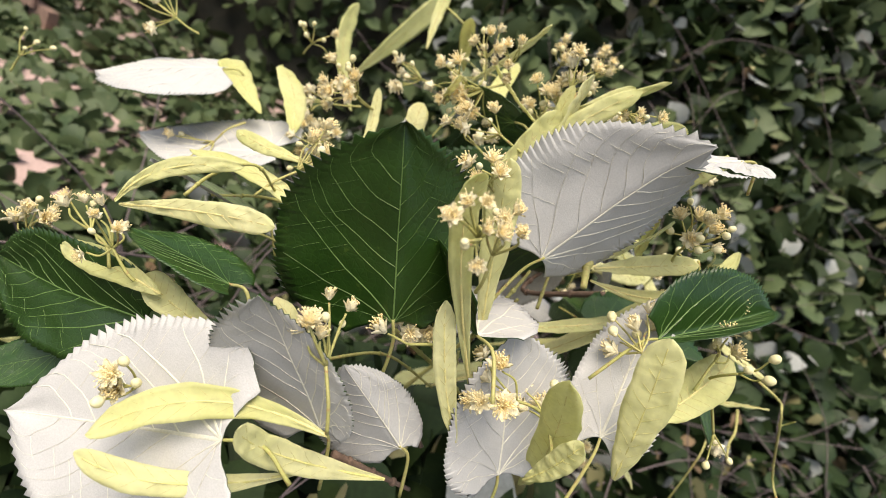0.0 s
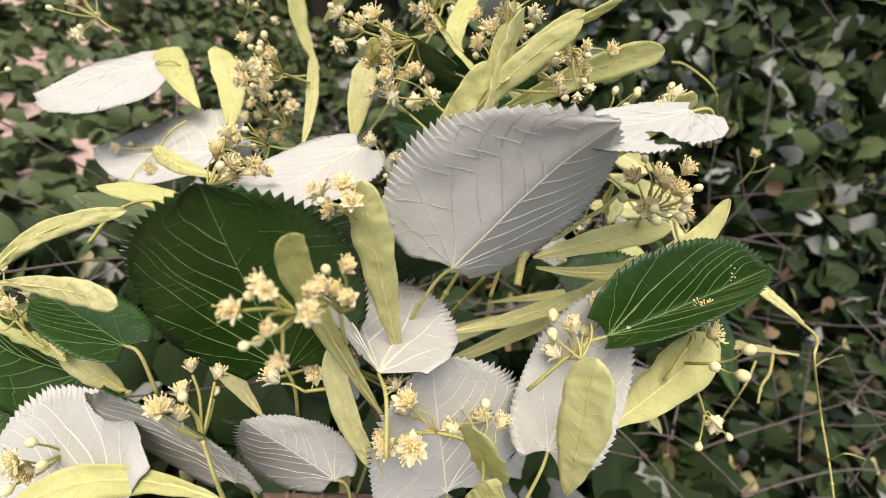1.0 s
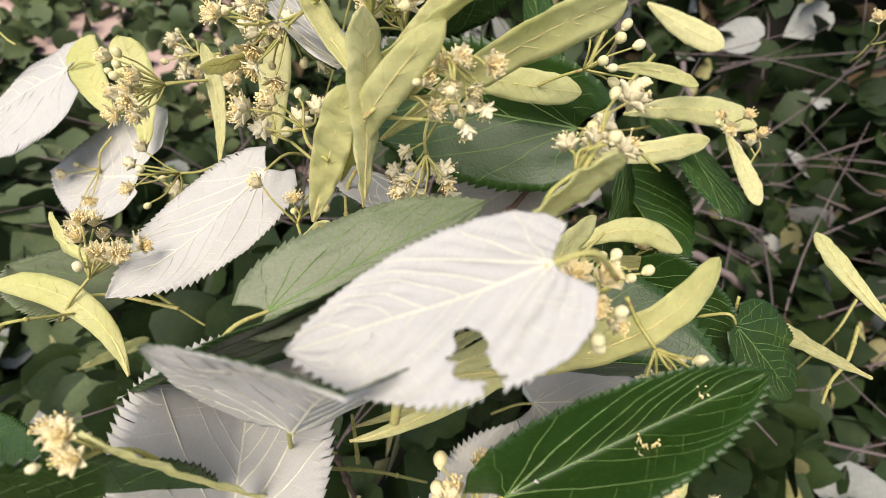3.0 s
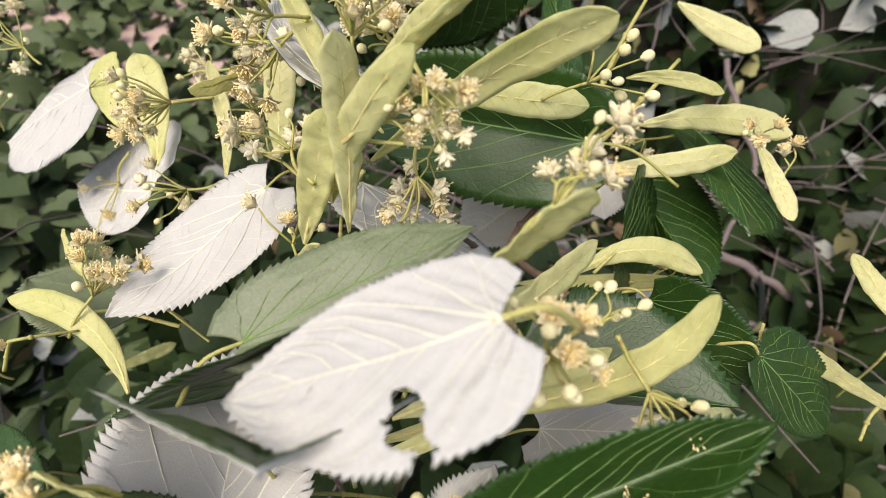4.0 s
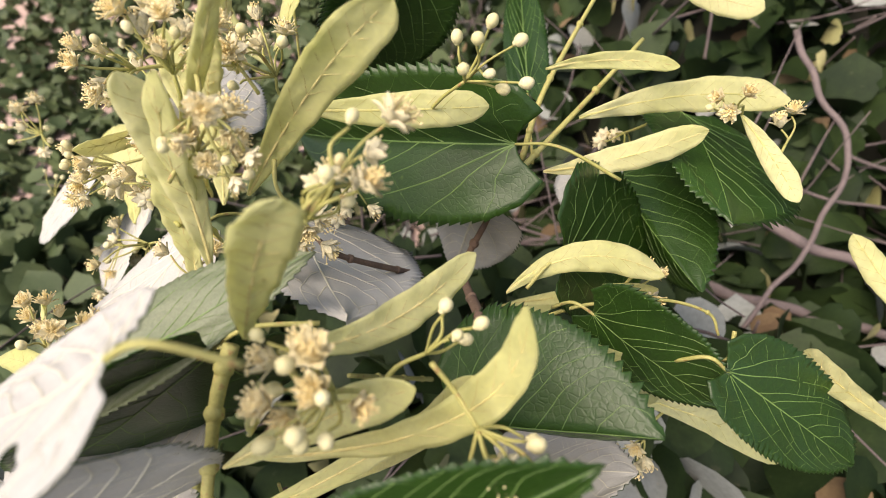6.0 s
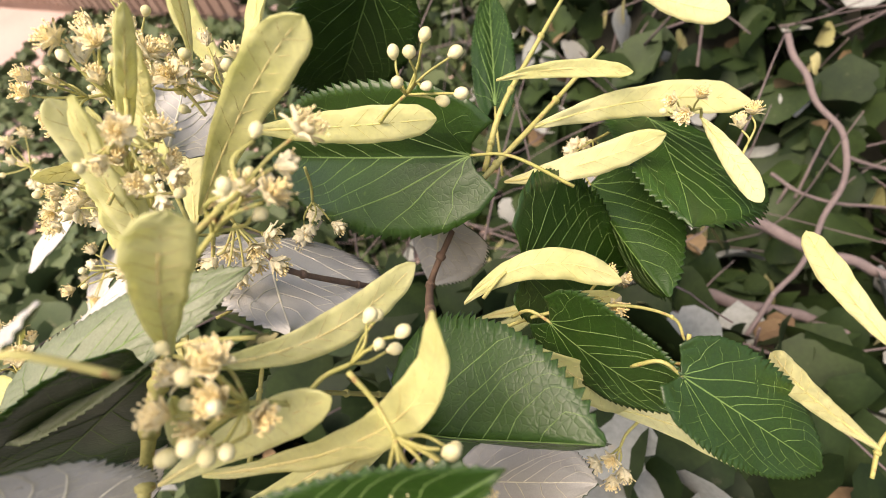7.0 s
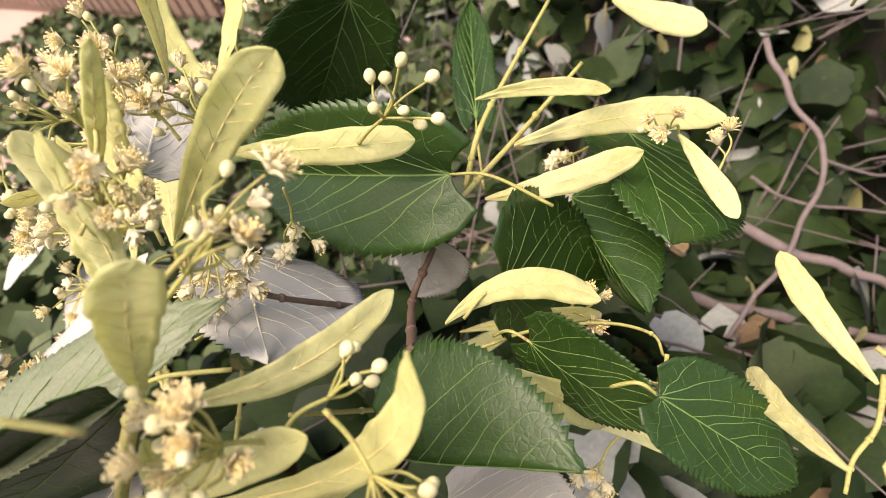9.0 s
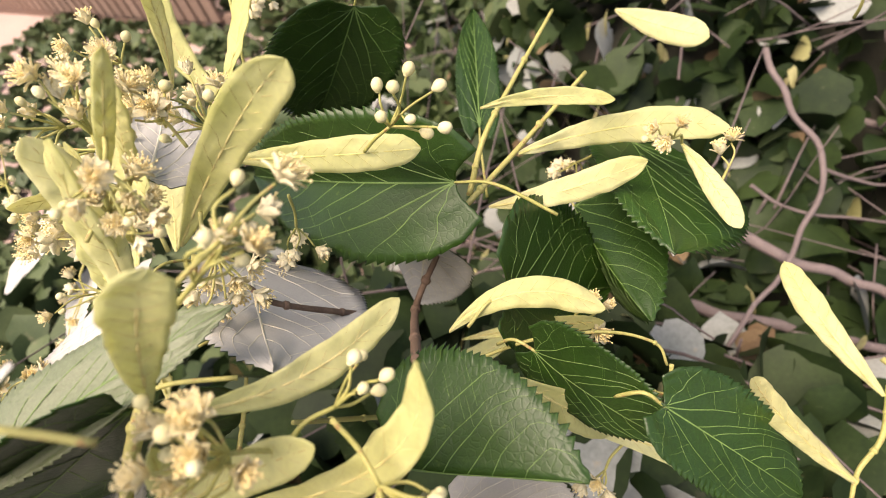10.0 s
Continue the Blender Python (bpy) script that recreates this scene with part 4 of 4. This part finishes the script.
flower_cluster((0.0341, 0.3526, 0.8792), (0.0468, 0.3773, 0.8661), 0.0116, 6, 1, 0.8)
flower_cluster((0.1153, 0.3080, 0.8858), (0.1005, 0.3328, 0.8920), 0.0120, 6, 3, 0.7)
flower_cluster((-0.1312, 0.3769, 0.7057), (-0.1102, 0.3944, 0.7415), 0.0251, 5, 3)
flower_cluster((0.2390, 0.3776, 0.7333), (0.2176, 0.3788, 0.7178), 0.0097, 4, 0)
flower_cluster((0.2411, 0.3188, 0.6568), (0.2560, 0.3406, 0.6668), 0.0087, 4, 0)
flower_cluster((0.0266, 0.3411, 0.8287), (0.0664, 0.3243, 0.8161), 0.0079, 3, 0)
flower_cluster((-0.0529, 0.3681, 0.8093), (-0.0300, 0.3959, 0.7985), 0.0172, 6, 4)
flower_cluster((-0.0503, 0.3473, 0.7643), (-0.0207, 0.3671, 0.7644), 0.0187, 5, 4)
flower_cluster((-0.0555, 0.3713, 0.8080), (-0.0300, 0.3959, 0.7985), 0.0166, 5, 2)
flower_cluster((0.1653, 0.3119, 0.8839), (0.1505, 0.2753, 0.8809), 0.0070, 2, 1)
flower_cluster((0.2393, 0.2263, 0.7559), (0.2072, 0.2226, 0.7872), 0.0108, 2, 2)
flower_cluster((0.0311, 0.1974, 0.8396), (0.0482, 0.2006, 0.8229), 0.0069, 4, 1, 0.75)
flower_cluster((0.0415, 0.1619, 0.8310), (0.0490, 0.1726, 0.7998), 0.0069, 5, 1, 0.7)
flower_cluster((0.0422, 0.3252, 0.7961), (0.0508, 0.3033, 0.7795), 0.0138, 3, 2)
flower_cluster((0.0807, 0.3486, 0.8941), (0.0747, 0.3355, 0.8663), 0.0125, 7, 3)
flower_cluster((0.0235, 0.3708, 0.8464), (0.0468, 0.3773, 0.8661), 0.0197, 8, 4)
flower_cluster((0.3635, 0.5205, 0.8202), (0.3659, 0.5318, 0.7926), 0.0093, 1, 1)
flower_cluster((-0.0861, 0.5043, 0.7263), (-0.0880, 0.5093, 0.6992), 0.0200, 6, 3)
flower_cluster((-0.2176, 0.4520, 0.7743), (-0.1750, 0.4260, 0.7766), 0.0200, 5, 4)
flower_cluster((-0.1612, 0.2590, 0.6785), (-0.1549, 0.2595, 0.6562), 0.0124, 5, 1)
flower_cluster((-0.0778, 0.2329, 0.6292), (-0.0583, 0.2022, 0.6636), 0.0159, 1, 5)
flower_cluster((0.0819, 0.3856, 0.8649), (0.0827, 0.3852, 0.8366), 0.0200, 6, 3)
flower_cluster((-0.3197, 0.4701, 0.6823), (-0.3241, 0.4657, 0.6558), 0.0200, 0, 4)
flower_cluster((0.0215, 0.4134, 0.8823), (0.0344, 0.4142, 0.8575), 0.0119, 5, 2)
flower_cluster((0.0782, 0.3710, 0.8768), (0.0886, 0.3642, 0.8599), 0.0099, 6, 2)
flower_cluster((-0.0617, 0.4587, 0.7381), (-0.0526, 0.4794, 0.7107), 0.0197, 6, 4)
flower_cluster((-0.1054, 0.4844, 0.8132), (-0.1131, 0.4944, 0.7922), 0.0200, 2, 5)
flower_cluster((0.1236, 0.4729, 0.9170), (0.1207, 0.4809, 0.8881), 0.0125, 6, 3)
flower_cluster((0.0862, 0.4514, 0.9075), (0.0890, 0.4665, 0.8844), 0.0109, 5, 3)
flower_cluster((0.0329, 0.5320, 0.8548), (0.0518, 0.4863, 0.8623), 0.0187, 6, 3)
flower_cluster((-0.0817, 0.4564, 0.7662), (-0.0423, 0.4348, 0.7881), 0.0150, 4, 3)
flower_cluster((-0.0242, 0.4535, 0.8279), (0.0142, 0.4228, 0.8370), 0.0139, 6, 3)
flower_cluster((0.0414, 0.2025, 0.7612), (0.0670, 0.2343, 0.7323), 0.0118, 5, 2)
flower_cluster((-0.0522, 0.1563, 0.7045), (-0.0493, 0.1936, 0.6715), 0.0087, 2, 3)

stem(0.0021, BARK, [(0.0637, 0.2569, 0.6855), (0.0903, 0.2249, 0.6758)])
stem(0.0013, SHOOT, [(0.0792, 0.2328, 0.7423), (0.0876, 0.2392, 0.7966)])
stem(0.0012, SHOOT, [(0.0384, 0.2148, 0.7439), (0.0926, 0.2309, 0.7155), (0.1271, 0.2400, 0.6745)])
stem(0.0018, BARK, [(0.0350, 0.1668, 0.7034), (0.0881, 0.2005, 0.6682)])
stem(0.0018, SHOOT, [(0.1023, 0.3621, 0.6095), (0.1143, 0.2980, 0.7560)])
stem(0.0024, BARK, [(0.1741, 0.3216, 0.7806), (0.1460, 0.3780, 0.7336), (0.1590, 0.4009, 0.7538)])
stem(0.0019, SHOOT, [(0.1464, 0.4216, 0.7307), (0.1711, 0.4130, 0.7699), (0.2011, 0.4592, 0.7790), (0.2318, 0.5129, 0.7858)])
stem(0.0018, SHOOT, [(0.1723, 0.4324, 0.7647), (0.1800, 0.4581, 0.7850), (0.1916, 0.5084, 0.7900), (0.2094, 0.5643, 0.8005)])
stem(0.0010, SHOOT, [(0.2465, 0.5399, 0.8735), (0.2639, 0.5471, 0.8742), (0.2846, 0.5200, 0.8679), (0.3152, 0.5479, 0.8441)])
stem(0.0008, SHOOT, [(0.1825, 0.3834, 0.7338), (0.2063, 0.3950, 0.7285), (0.2339, 0.4018, 0.7222)])
stem(0.0010, SHOOT, [(-0.0654, 0.6762, 0.9036), (0.0337, 0.5052, 0.8710), (0.0240, 0.4763, 0.7920), (0.0095, 0.4666, 0.7424)])
stem(0.0011, SHOOT, [(0.0753, 0.3428, 0.8180), (0.0653, 0.3354, 0.7981), (0.0740, 0.3042, 0.7975)])
stem(0.0006, SHOOT, [(0.3442, 0.3063, 0.7624), (0.3798, 0.3361, 0.7509), (0.3832, 0.3323, 0.7617)])
stem(0.0006, SHOOT, [(0.3997, 0.2932, 0.6987), (0.3945, 0.2858, 0.7152), (0.4154, 0.2895, 0.7122)])
stem(0.0010, SHOOT, [(0.3364, 0.3408, 0.7740), (0.3471, 0.3242, 0.7732), (0.3295, 0.2961, 0.7718), (0.4079, 0.3306, 0.7077), (0.3998, 0.2935, 0.6981), (0.4082, 0.2709, 0.6772)])
stem(0.0010, SHOOT, [(0.4212, 0.4215, 0.6727), (0.4129, 0.4019, 0.6520), (0.4247, 0.4018, 0.5823)])
stem(0.0007, SHOOT, [(-0.0612, 0.3308, 0.6980), (-0.0652, 0.3607, 0.6827)])
stem(0.0011, SHOOT, [(0.1121, 0.2600, 0.7716), (0.1152, 0.2849, 0.7900), (0.1184, 0.2966, 0.8030)])
stem(0.0010, SHOOT, [(-0.0846, 0.2441, 0.7423), (-0.0781, 0.2524, 0.7562), (-0.0610, 0.2516, 0.7719), (-0.0492, 0.2656, 0.7585)])
stem(0.0016, BARK, [(0.1303, 0.3595, 0.7511), (0.1185, 0.3292, 0.8044), (0.1101, 0.3289, 0.8165)])
stem(0.0009, SHOOT, [(-0.0996, 0.3144, 0.6970), (-0.0629, 0.3110, 0.7055), (-0.0072, 0.2875, 0.7215)])
stem(0.0011, SHOOT, [(-0.0087, 0.2812, 0.7506), (-0.0509, 0.2838, 0.7452), (-0.0822, 0.2796, 0.7315)])
stem(0.0010, SHOOT, [(0.0161, 0.2322, 0.6965), (0.0454, 0.2385, 0.7126), (0.0795, 0.2388, 0.7062)])
stem(0.0012, SHOOT, [(0.0909, 0.2363, 0.7049), (0.0849, 0.2525, 0.7281)])
stem(0.0012, SHOOT, [(0.3515, 0.3488, 0.7407), (0.3491, 0.3330, 0.7288), (0.3405, 0.3209, 0.7225), (0.3377, 0.3101, 0.7149)])
stem(0.0026, SHOOT, [(0.1145, 0.2709, 0.8354), (0.1117, 0.2582, 0.8271), (0.1111, 0.2438, 0.8170), (0.1114, 0.2281, 0.8058)])
stem(0.0009, SHOOT, [(0.2719, 0.3394, 0.7614), (0.2702, 0.3303, 0.7548), (0.2596, 0.3294, 0.7589)])
stem(0.001, SHOOT, [(0.1874, 0.3425, 0.7438), (0.2126, 0.3556, 0.7437), (0.2456, 0.3663, 0.7383), (0.2687, 0.3674, 0.7294), (0.2745, 0.3605, 0.7212)])
